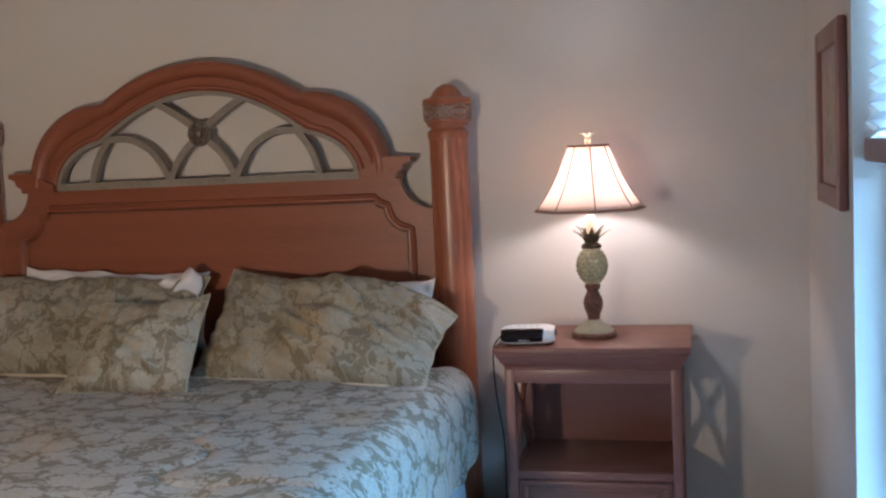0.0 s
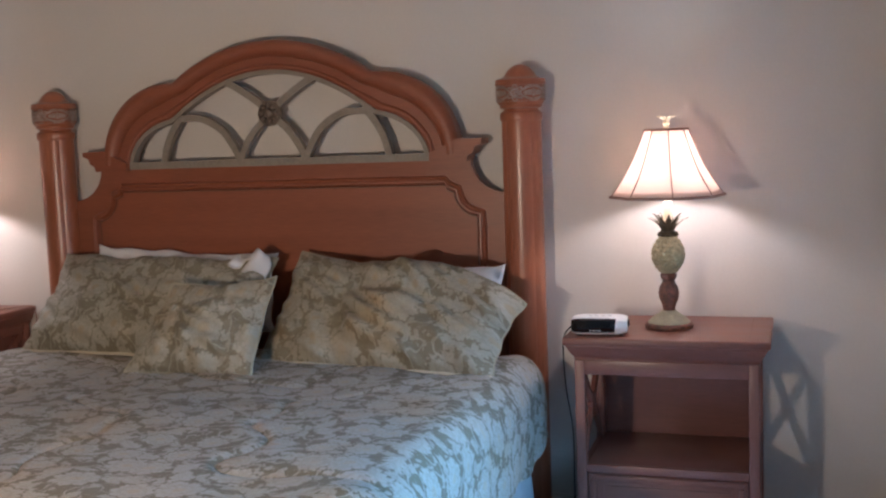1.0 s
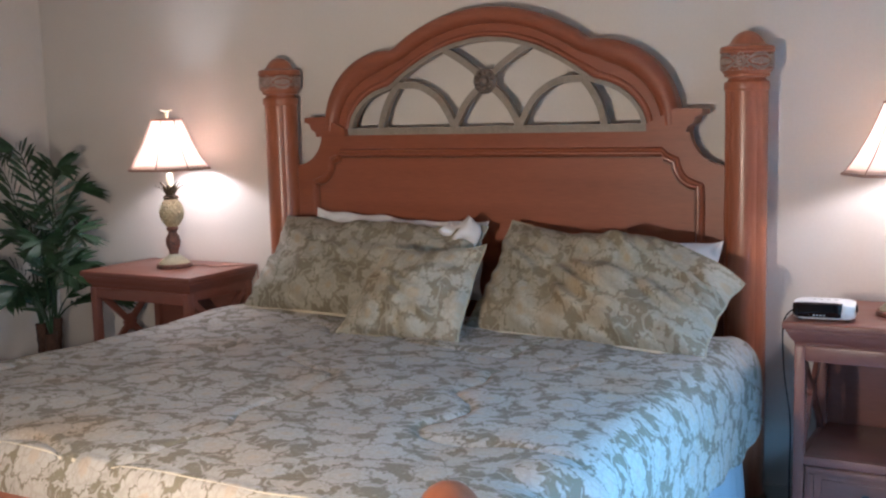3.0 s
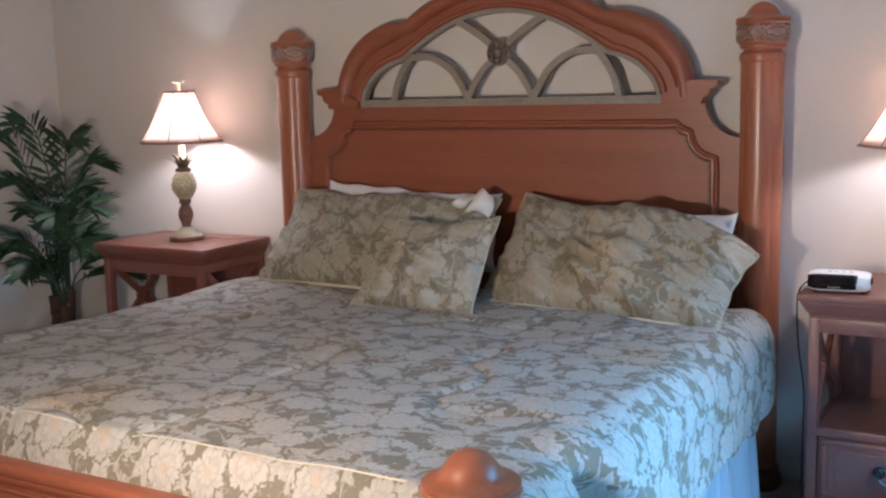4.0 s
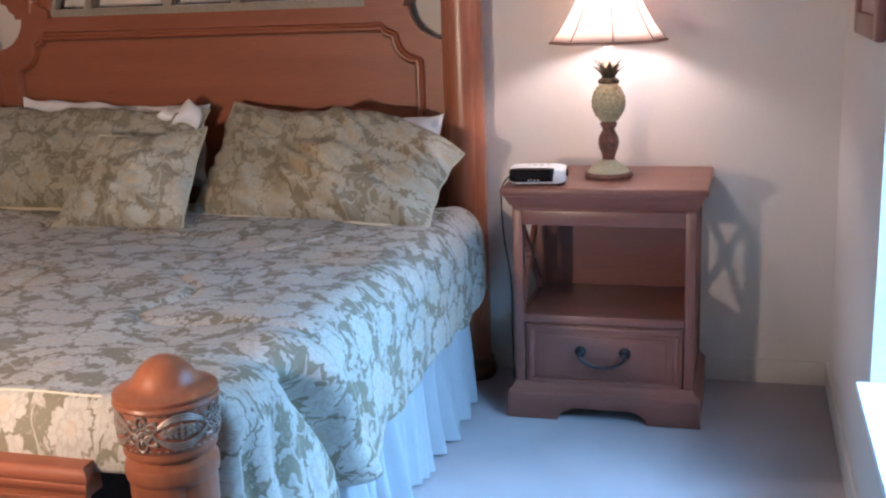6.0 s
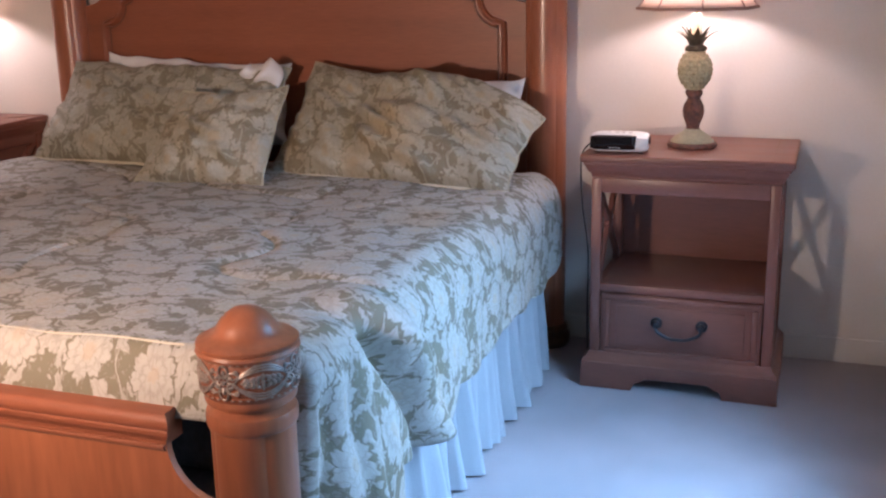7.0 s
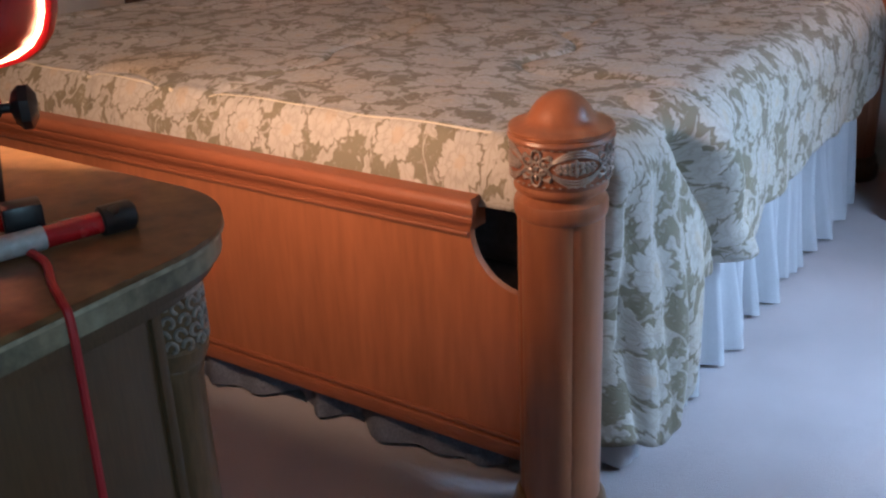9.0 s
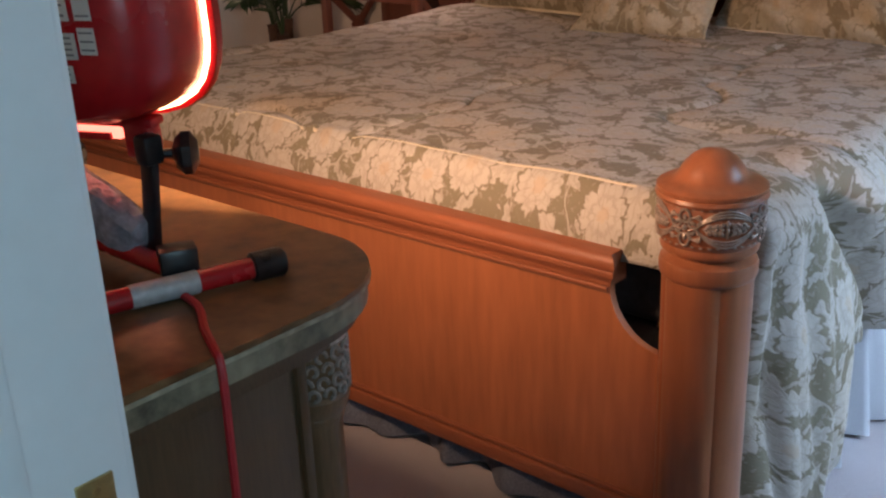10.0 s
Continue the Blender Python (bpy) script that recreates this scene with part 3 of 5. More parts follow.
def bed_post(parent, x, y, tip, s, label, girth=1.0):
    """A clustered post with a round base, a carved collar and a domed cap."""
    g = s * girth
    p = part("post", lathe([(0.078 * s, 0.0), (0.078 * s, 0.076), (0.078 * s, 0.082), (0.078 * s, tip - 0.215 * s)], 96, lobed), M_WOOD, parent, label, pose(x, y, 0))
    part("base", lathe([(0.09 * s, 0.0), (0.097 * s, 0.008), (0.1 * s, 0.024), (0.098 * s, 0.042), (0.092 * s, 0.052), (0.088 * s, 0.056), (0.09 * s, 0.062), (0.089 * s, 0.072), (0.084 * s, 0.08), (0.081 * s, 0.084), (0.077 * s, 0.085)], 48), M_WOODD, p, "darkened turned base")
    part("neck", lathe([(0.0775 * s, 0), (0.081 * s, 0.003), (0.083 * s, 0.01), (0.0832 * s, 0.024), (0.081 * s, 0.031), (0.074 * s, 0.035), (0.068 * s, 0.04), (0.068 * s, 0.045), (0.075 * s, 0.0485),
                        (0.0815 * s, 0.05), (0.083 * s, 0.055), (0.082 * s, 0.059), (0.087 * g, 0.063), (0.092 * g, 0.07), (0.093 * g, 0.075)], 48), M_WOOD, p, m=pose(0, 0, tip - 0.22 * s))
    part("collar", lathe([(0.09 * g, 0), (0.0935 * g, 0.012 * s), (0.0945 * g, 0.035 * s), (0.0935 * g, 0.058 * s), (0.088 * g, 0.07 * s)], 48), M_CARVE, p, "carved collar",
         pose(0, 0, tip - 0.147 * s))
    # relief of the collar: four rosettes between framed leaf sprays
    bm = bmesh.new()
    zc = tip - 0.112 * s

    def on_collar(a, dz, rr=0.0945):
        return Vector((rr * g * math.cos(a), rr * g * math.sin(a), zc + dz * s))
    for k in range(4):
        a0 = k * math.pi / 2

        def stud(da, dz, rx, rz, tilt=0.0, proud=0.004):
            m = Matrix.LocRotScale(on_collar(a0 + da, dz), Euler((tilt, 0, a0 + da), "XYZ"), (proud * s, rx * s, rz * s))
            bmesh.ops.create_icosphere(bm, subdivisions=1, radius=1.0, matrix=m)
        stud(0, 0, 0.006, 0.006, 0, 0.007)
        for j in range(6):
            b = j * math.pi / 3 + 0.52
            loop = []
            for i in range(9):
                f = i / 8 * 2 * math.pi
                u, v = 0.02 - 0.0115 * math.cos(f), 0.0092 * math.sin(f)
                loop.append(on_collar(a0 + (u * math.cos(b) - v * math.sin(b)) * 11.0, u * math.sin(b) + v * math.cos(b), 0.096))
            tube(loop, 0.002, 5, bm)
            stud(0.0165 * math.cos(b) * 11.0, 0.0165 * math.sin(b), 0.004, 0.0065, -b + math.pi / 2)
        for sg in (-1, 1):
            for lift in (0.021, 0.026, 0.031):
                tube([on_collar(a0 + 0.31 + 0.0791 * i, sg * lift * math.sin(math.pi * (0.1 + 0.8 * i / 12)) ** 0.8, 0.0955) for i in range(13)], 0.0017, 5, bm)
            for j in range(7):
                f = (j - 3) / 3
                stud(0.785 + 0.34 * f, sg * 0.0078 * (1 - 0.35 * abs(f)), 0.0045, 0.009 * (1 - 0.3 * abs(f)), sg * 0.9 * (1 if f > 0 else -1 if f < 0 else 0))
        for j in range(10):
            for sg in (-1, 1):
                stud(0.157 * j, sg * 0.0325, 0.004, 0.0018, 0, 0.002)
        for sg in (-1, 1):
            for da in (0.26, 1.31):
                stud(da, sg * 0.019, 0.0055, 0.0055)
                stud(da, sg * 0.008, 0.0035, 0.0035)
        for j in range(9):
            stud(0.785 + 0.1 * (j - 4), 0, 0.0045, 0.0034)
    part("collar_relief", bm, M_SILVER, p, "silvered floral carving")
    part("cap", lathe([(0.09 * g, 0), (0.097 * g, 0.002), (0.1 * g, 0.007), (0.098 * g, 0.012), (0.0955 * g, 0.0135), (0.098 * g, 0.016), (0.098 * g, 0.021), (0.093 * g, 0.024), (0.083 * g, 0.0265), (0.07 * g, 0.03),
                       (0.062 * g, 0.036), (0.057 * g, 0.045), (0.049 * g, 0.056), (0.038 * g, 0.066), (0.025 * g, 0.0735), (0.011 * g, 0.0775), (0.002 * g, 0.078)], 48), M_WOOD, p, m=pose(0, 0, tip - 0.078))
    return p


bed = thing("bed", "king size cherry bed with arched headboard and four carved posts", "bed")
for sx in (-1, 1):
    bed_post(bed, sx * 1.02, -0.1, 1.738, 0.94, "tall clustered head post")
    bed_post(bed, sx * 1.068, -2.362, 0.857, 0.963, "short clustered foot post", 0.935)

# headboard
poly = [(-0.955, 0.3), (0.955, 0.3), (0.955, 1.27)]
poly += [(0.95 - 0.135 * math.sin(a), 1.405 - 0.135 * math.cos(a)) for a in [math.pi / 2 * i / 10 for i in range(11)]]
poly += [(-x, z) for x, z in poly[::-1][:-2]] + [(-0.955, 1.27)]
part("headboard_panel", prism(poly, -0.088, -0.05), M_WOODX, bed, smooth=0)
outer = resample(arch_line((1.18, 0.706), (0.465, 1.43, 0.31), 0.775, 1.425), 120)


def opening(n):
    """The low bow of the grille's opening, from right to left."""
    xs = [0.66 * math.cos(math.pi * i / 200) for i in range(201)]
    lobe = [1.40 + 0.2 * math.sqrt(max(0.0, 1 - (max(0.0, abs(x) - 0.4) / 0.26) ** 2)) for x in xs]
    return resample([(x, max(z, 1.773 - 0.87 * x * x) if abs(x) < 0.5 else z) for x, z in zip(xs, lobe)], n)


def moulded(outer, inner, prof, back):
    """A moulding swept along two lines: prof gives (share of the width, y)."""
    bm = bmesh.new()
    rows = []
    for (ox, oz), (ix, iz) in zip(outer, inner):
        pts = [(lerp(ox, ix, f), y, lerp(oz, iz, f)) for f, y in prof]
        pts += [(lerp(ox, ix, prof[-1][0]), back, lerp(oz, iz, prof[-1][0])), (lerp(ox, ix, prof[0][0]), back, lerp(oz, iz, prof[0][0]))]
        rows.append([bm.verts.new(p) for p in pts])
    k = len(rows[0])
    for a, b in zip(rows, rows[1:]):
        for i in range(k):
            bm.faces.new((a[i], a[(i + 1) % k], b[(i + 1) % k], b[i]))
    bm.faces.new(rows[0]), bm.faces.new(rows[-1][::-1])
    bmesh.ops.recalc_face_normals(bm, faces=bm.faces[:])
    return bm


inner = opening(120)
arch = part("arch_rail", ribbon(outer, inner, -0.1, -0.035), M_WOODX, bed, "three-lobed arched top rail")
part("arch_moulding", moulded(offset_line(outer, -0.004), inner, [(0, -0.103), (0.02, -0.114), (0.09, -0.127), (0.2, -0.134), (0.32, -0.133), (0.42, -0.126), (0.5, -0.114), (0.55, -0.103)], -0.0985), M_WOODX, arch, smooth=50)
part("arch_bead", moulded(outer, inner, [(0.8, -0.102), (0.83, -0.109), (0.89, -0.111), (0.95, -0.108), (0.97, -0.102)], -0.099), M_WOODX, arch, smooth=50)
for s in (-1, 1):
    ear = [(0.665, 1.392), (0.812, 1.392), (0.818, 1.412), (0.838, 1.424), (0.846, 1.446), (0.872, 1.456), (0.872, 1.474), (0.775, 1.478), (0.7, 1.44), (0.665, 1.425)]
    part("shoulder", prism([(s * x, z) for x, z in ear], -0.13, -0.028), M_WOODX, bed, "moulded shoulder of the arch", smooth=0)
# raised moulding of the panel
half = [(0.852, 0.72), (0.852, 1.16), (0.85, 1.195)] + [(0.852 - 0.09 * math.sin(a) - 0.0, 1.285 - 0.09 * math.cos(a)) for a in [math.pi / 2 * i / 8 for i in range(1, 9)]] + [(0.725, 1.30), (0.715, 1.318)]
line = half + [(-x, z) for x, z in half[::-1]]
part("panel_moulding", moulded(offset_line(line, 0.015), offset_line(line, -0.02), [(0, -0.0885), (0.1, -0.098), (0.28, -0.107), (0.48, -0.106), (0.58, -0.099), (0.68, -0.0965), (0.85, -0.099), (1, -0.0885)], -0.086), M_WOODX, bed, "raised panel moulding", smooth=50)
part("panel_groove", ribbon(offset_line(line, 0.02), offset_line(line, 0.015), -0.0895, -0.0872), M_WOODG, bed)

# open grille under the arch
grille = part("grille", ribbon([(x, 1.426) for x in (-0.66, 0.66)], [(x, 1.396) for x in (-0.66, 0.66)], -0.108, -0.07), M_GRILLE, bed, "taupe painted open tracery")
rim = opening(90)
part("grille_rim", ribbon(rim, offset_line(rim, 0.017), -0.1085, -0.07), M_GRILLE, grille)


def tracery(pts):
    c = [(p.x, p.z) for p in smooth_line([(x, 0, z) for x, z in pts], 8)]
    part("grille_bar", ribbon(offset_line(c, 0.0135), offset_line(c, -0.0135), -0.104 - 0.0006 * len(grille.children), -0.074), M_GRILLE, grille)


for s in (-1, 1):
    tracery([(s * 0.497, 1.42), (s * 0.478, 1.49), (s * 0.445, 1.553), (s * 0.405, 1.602)])
    tracery([(s * 0.41, 1.598), (s * 0.31, 1.592), (s * 0.225, 1.545), (s * 0.175, 1.48), (s * 0.145, 1.42)])
    tracery([(s * 0.145, 1.42), (s * 0.118, 1.475), (s * 0.075, 1.535), (s * 0.0, 1.6)])
    tracery([(s * 0.0, 1.605), (s * 0.075, 1.665), (s * 0.145, 1.71), (s * 0.19, 1.733)])
bm = lathe([(0.05, 0), (0.05, 0.012), (0.042, 0.018), (0.038, 0.012), (0.02, 0.014), (0.014, 0.026), (0.004, 0.03)], 28)
rosette = part("rosette", bm, M_ROSE, grille, "round carved rosette", pose(0, -0.1, 1.602, 90, 0, 0))
bm = bmesh.new()
for k in range(8):
    a = k * math.pi / 4
    ball(bm, (0.032 * math.cos(a), 0.032 * math.sin(a), 0.016), 0.0115, 0.0115, 0.01, 8, 6)
part("petals", bm, M_ROSE, rosette)

# footboard, side rails
FY = -2.333
poly = [(-1.0, 0.095), (1.0, 0.095), (1.0, 0.45)]
poly += [(0.975 - 0.113 * math.sin(a), 0.563 - 0.113 * math.cos(a)) for a in [math.pi / 2 * i / 10 for i in range(1, 11)]]
poly += [(-x, z) for x, z in poly[::-1][:-2]]
fb = part("footboard", prism(poly, FY, FY + 0.016), M_WOOD, bed, "low panelled footboard with scooped corners", smooth=0)
bm = bmesh.new()
rings = []
for dy, z in ((0.05, 0.624), (-0.008, 0.624), (-0.016, 0.621), (-0.021, 0.614), (-0.022, 0.605), (-0.019, 0.597), (-0.014, 0.5925), (-0.0165, 0.59), (-0.0165, 0.584), (-0.013, 0.578),
              (-0.007, 0.572), (-0.004, 0.565), (-0.004, 0.56), (0.05, 0.56)):
    reach = 0.862 - (dy if dy < 0 else -0.004)
    rings.append([bm.verts.new((sx * reach, FY + dy, z)) for sx in (-1, 1)])
for a, b in zip(rings, rings[1:] + rings[:1]):
    bm.faces.new((a[0], a[1], b[1], b[0]))
bm.faces.new([r[0] for r in rings]), bm.faces.new([r[1] for r in rings][::-1])
bmesh.ops.recalc_face_normals(bm, faces=bm.faces[:])
part("cap_rail", bm, M_WOODX, fb, "moulded cap rail with returned ends", smooth=40)
part("cap_bead", boxes((0, FY - 0.004, 0.5545, 1.722, 0.008, 0.009), bevel=0.003), M_WOODX, fb)
part("cap_groove", boxes((0, FY - 0.0015, 0.547, 1.72, 0.003, 0.004), bevel=0), M_WOODG, fb)
part("base_moulding", boxes((0, FY - 0.006, 0.114, 1.984, 0.016, 0.034), bevel=0.005), M_WOODX, fb)
part("base_moulding_bead", boxes((0, FY - 0.004, 0.139, 1.984, 0.01, 0.01), bevel=0.003), M_WOODX, fb)
for s in (-1, 1):
    part("side_rail", boxes((s * 1.0, -1.2, 0.27, 0.03, 2.08, 0.16), bevel=0.004), M_WOODX, bed)

tagged(new("box_spring", finish(boxes((0, -1.2, 0.32, 1.9, 2.1, 0.22), bevel=0.03), "box_spring", M_DARK)), "dark covered box spring on the bed frame", "box spring")
tagged(new("mattress", finish(boxes((0, -1.19, 0.53, 1.9, 2.06, 0.2), bevel=0.06, segs=4), "mattress", M_DARK)), "thick dark-sided mattress under the comforter", "mattress")

# ---------------------------------------------------------------- bedding
TOP, HW, BEND = 0.685, 1.03, 0.1


def crease(x, y):
    """Depth of the curved quilting seams."""
    v = noise.noise((x * 1.7 + 3, y * 1.7 - 5, 0.3)) + 0.25 * noise.noise((x * 4 + 1, y * 4, 7))
    return math.exp(-(v / 0.026) ** 2)


def hem(y, side):
    return hang(y, side) + 0.008 * math.sin(y * 26 + 1.5 * math.sin(y * 7)) + 0.01 * noise.noise((y * 9, side, 2))


def hang(y, side):
    if side > 0:
        return ramp_at(-y, [(0.3, 0.40), (0.54, 0.36), (1.03, 0.37), (1.41, 0.344), (1.62, 0.315), (1.70, 0.295), (1.78, 0.35), (1.86, 0.33), (1.93, 0.2), (2.02, 0.09), (2.1, 0.06), (2.19, 0.11)])
    return ramp_at(-y, [(0.3, 0.42), (1.2, 0.36), (2.2, 0.3)])


def comforter_at(a, b):
    s = (a - 0.5) * 2
    side = 1 if s > 0 else -1
    k = abs(s)
    flat_part = 0.7
    y_edge = lerp(-0.28, -2.19, min(b, 0.93) / 0.93)        # along the sides, ending before the foot post
    y_mid = lerp(-0.28, -2.34, b)                           # between the posts, rolled over the foot of the mattress
    w = max(0.0, min(1.0, (k / flat_part - 0.95) / 0.045))
    w = w * w * (3 - 2 * w)
    drop = out = 0.0
    rise = TOP + 0.028 * max(0, min(1, (-y_mid - 0.9) / 1.0))
    if k < flat_part:
        x = side * (HW - 0.02) * k / flat_part
    else:
        d = (k - flat_part) / (1 - flat_part) * (rise - hem(y_edge, side) + 0.57 * BEND)
        arc = BEND * math.pi / 2
        if d < arc:
            q = d / BEND
            out, drop = BEND * math.sin(q), BEND * (1 - math.cos(q))
        else:
            out, drop = BEND, BEND + d - arc
        x = side * (HW - 0.02 + out + 0.035 * max(0, drop - 0.1))
        fold = abs(math.sin(y_edge * 11 + 1.1 * math.sin(y_edge * 5) + 2.2 * drop))
        x += side * min(1, drop / 0.3) * (0.016 + 0.05 * max(0, min(1, (-y_edge - 1.45) / 0.4))) * (fold - 0.45)
    z = rise - drop
    # the hanging end turns the corner of the mattress
    turn = max(0.0, (b - 0.93) / 0.07)
    far = max(0.0, -y_mid - 2.17)
    q = min(far / 0.1, 1.45)
    z_mid = z - (0.085 * (1 - math.cos(q)) + max(0.0, far - 0.13) * 1.0) + 0.016 * math.exp(-((far - 0.07) / 0.02) ** 2)
    y_roll = -2.17 - 0.125 * math.sin(q) if far else y_mid
    yy = lerp(y_roll, y_edge, w)
    z = lerp(z_mid, z - 0.3 * turn * (1 - min(1, drop / 0.1)) * 0.5, w)
    x -= side * turn * 0.2 * w
    yy -= 0.05 * math.sin(turn * math.pi) * min(1, drop / 0.2) - 0.02 * math.sin(turn * 9) * turn * min(1, drop / 0.2)
    edge = ramp_at(drop, [(0.0, 0.0), (0.09, 1.0)])
    # a gathered fold near the foot corner
    if side > 0:
        way = yy + 1.86 - 0.55 * drop
        reach = max(0, min(1, (abs(x) - 0.93) / 0.16))
        f = math.exp(-(way / 0.05) ** 2) * reach
        g = math.exp(-((way + 0.095) / 0.042) ** 2) * reach
        x += (0.05 * f - 0.07 * g) * edge
        z += (0.03 * f - 0.02 * g) * (1 - edge)
    loose = edge * max(0.0, min(1.0, (-y_edge - 1.78) / 0.15)) * min(1.0, drop / 0.2)
    x += side * loose * (0.05 * noise.noise((y_edge * 13, drop * 2.0, side)) + 0.018 * noise.noise((y_edge * 30, drop * 4.0, 3)))
    n1 = noise.noise((x * 2.2, yy * 2.2, z * 2)) * 0.016 + noise.noise((x * 6, yy * 6, z * 6)) * 0.007
    c = crease(x + (TOP - z) * side, yy)
    z += (n1 - 0.011 * c) * (1 - edge)
    x += side * (n1 - 0.008 * c) * edge
    return (x, yy, z)


def comforter_uv(a, b):
    s = (a - 0.5) * 2
    k = abs(s)
    u = HW * k / 0.7 if k < 0.7 else HW + (k - 0.7) / 0.3 * (0.36 + 0.3 * max(0, (b - 0.65) / 0.35) * (s > 0))
    return ((u if s > 0 else -u) + 3, -2.15 * b + 3)


comf = thing("comforter", "quilted sage and taupe floral damask comforter spread over the bed", "comforter")
me = sheet("comforter_cloth", comforter_at, 300, 260, comforter_uv, M_COMF)
cl = new("comforter_cloth", me)
cl.parent = comf
md = cl.modifiers.new("thickness", "SOLIDIFY")
md.thickness, md.offset = 0.012, -1
hemline = [comforter_at(1.0, j / 120) for j in range(121)]
part("hem_piping", tube([(x + 0.002, y, z) for x, y, z in hemline], 0.0045, 6), M_CORD, comf, "cream piped hem")
seam = [comforter_at(0.5 + 0.5 * 0.6 * (i / 80 * 2 - 1), (2.24 - 0.28) / 2.06) for i in range(81)]
part("seam_piping", tube([(x, y, z + 0.006) for x, y, z in seam], 0.007, 6), M_CORD, comf, "cream piped seam along the foot")


def skirt(pts, z0, z1, folds=11.0, seed=0):
    """A gathered cloth hanging along pts."""
    pts = [Vector((*p, 0)) for p in pts]
    length = sum((b - a).length for a, b in zip(pts, pts[1:]))

    def at(a, b):
        d = a * length
        for p, q in zip(pts, pts[1:]):
            k = (q - p).length
            if d <= k + 1e-6:
                break
            d -= k
        way = (q - p).normalized()
        nrm = Vector((way.y, -way.x, 0))
        s = a * length
        w = math.sin(s * folds * 2 * math.pi + 9.0 * noise.noise((s * 2.3, seed, 0))) * (0.3 + 0.7 * (1 - b)) + 0.9 * noise.noise((s * 7, b, seed)) + 0.35 * math.sin(s * folds * 5.1 * math.pi + 4 * noise.noise((s * 4, seed, 5)))
        pos = p + way * d + nrm * (0.032 * w + 0.03 * (1 - b))
        return (pos.x, pos.y, lerp(z0 + 0.008 * noise.noise((s * 6, 3, seed)), z1, b))
    return sheet("bed_skirt", at, int(length * 110), 8, lambda a, b: (a * length, b), M_SKIRT)


sk = thing("bed_skirt", "pale grey-blue gathered cotton bed skirt hanging to the carpet", "bed skirt")
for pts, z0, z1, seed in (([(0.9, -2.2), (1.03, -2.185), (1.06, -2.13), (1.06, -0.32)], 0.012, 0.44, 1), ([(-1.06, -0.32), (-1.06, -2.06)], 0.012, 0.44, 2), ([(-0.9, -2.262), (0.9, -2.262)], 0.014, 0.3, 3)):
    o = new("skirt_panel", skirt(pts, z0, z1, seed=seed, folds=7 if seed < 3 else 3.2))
    # the panel below the footboard takes a much darker slate blue
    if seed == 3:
        o.data.materials[0] = M_SKIRT_FOOT
    o.parent = sk


def pillow(name, corners, thick, material, label, piping=True, group="pillows on the bed", plump=0.35, seed=0, arch=0.0, wr=1.0):
    """A stuffed cushion between four corners: lower left, lower right, upper right, upper left."""
    c = [Vector(p) for p in corners]
    nrm = (c[1] - c[0]).cross(c[3] - c[0]).normalized()
    w, h = (c[1] - c[0]).length, (c[3] - c[0]).length

    def base(u, v):
        # edges drawn in a little between the corners
        uu, vv = 2 * u - 1, 2 * v - 1
        iu = 1 - 0.07 * (1 - vv * vv) * 0.8
        iv = 1 - 0.1 * (1 - uu * uu) * 0.2
        u2, v2 = 0.5 + 0.5 * uu * iu, 0.5 + 0.5 * vv * iv
        p = (c[0] * (1 - u2) + c[1] * u2) * (1 - v2) + (c[3] * (1 - u2) + c[2] * u2) * v2
        p.z += arch * math.sin(math.pi * u ** 2.1) * v + 0.016 * noise.noise((u * w * 7, seed, v * h * 3)) * min(1, v * 4)
        p.x += 0.014 * noise.noise((v * h * 9, seed, 6 + u)) * abs(uu)
        return p

    def puff(u, v):
        uu, vv = abs(2 * u - 1), abs(2 * v - 1)
        return max(0.0, (1 - uu ** 2.6)) ** 0.55 * max(0.0, (1 - vv ** 2.4)) ** 0.55

    def shape(sign):
        def at(u, v):
            t = thick * puff(u, v)
            k = noise.noise((u * w * 5 + seed, v * h * 5, 2)) * 0.02 + abs(noise.noise((u * w * 8 + v * 7 + seed, v * h * 3 - u * 4, 9))) * 0.05 - 0.011
            p = base(u, v) + nrm * sign * (t + (k * puff(u, v) ** 0.5 * wr if sign > 0 else 0))
            return (p.x, p.y, p.z - plump * 0.04 * (v ** 2) * (1 - (2 * u - 1) ** 2))
        return at
    ob = thing(name, label, "pillow", group=group)
    for sign, nm in ((1, "front"), (-0.7, "back")):
        o = new("cover_" + nm, sheet(name, shape(sign), 64, 44, lambda a, b: (a * w + seed * 1.7, b * h + seed), material))
        o.parent = ob
    if piping:
        f = shape(0.0)
        n = 40
        loop = [f(i / n, 0) for i in range(n)] + [f(1, i / n) for i in range(n)] + [f(1 - i / n, 1) for i in range(n)] + [f(0, 1 - i / n) for i in range(n + 1)]
        part("piping", tube(loop, 0.0038, 6), M_PIPING if piping is True else piping, ob, "corded edge")
        if name == "pillow_sham":
            low = [f(i / n, 0) for i in range(n + 1)]
            part("bottom_cord", tube([(x, y - 0.012 + 0.008 * noise.noise((x * 9, seed, 1)), z + 0.006 + 0.007 * noise.noise((x * 11, seed, 4))) for x, y, z in low], 0.0055, 6), M_CORD, ob, "cream corded lower edge")
    return ob


pillow("bed_pillow", [(-0.86, -0.2, 0.74), (0.02, -0.2, 0.74), (0.03, -0.16, 1.05), (-0.8, -0.16, 1.09)], 0.06, M_LINEN, "white cotton bed pillow standing against the headboard", False, seed=11)
pillow("bed_pillow", [(0.4, -0.2, 0.74), (0.94, -0.2, 0.76), (0.97, -0.19, 1.02), (0.52, -0.18, 1.0)], 0.065, M_LINEN, "white cotton bed pillow standing against the headboard", False, seed=12)
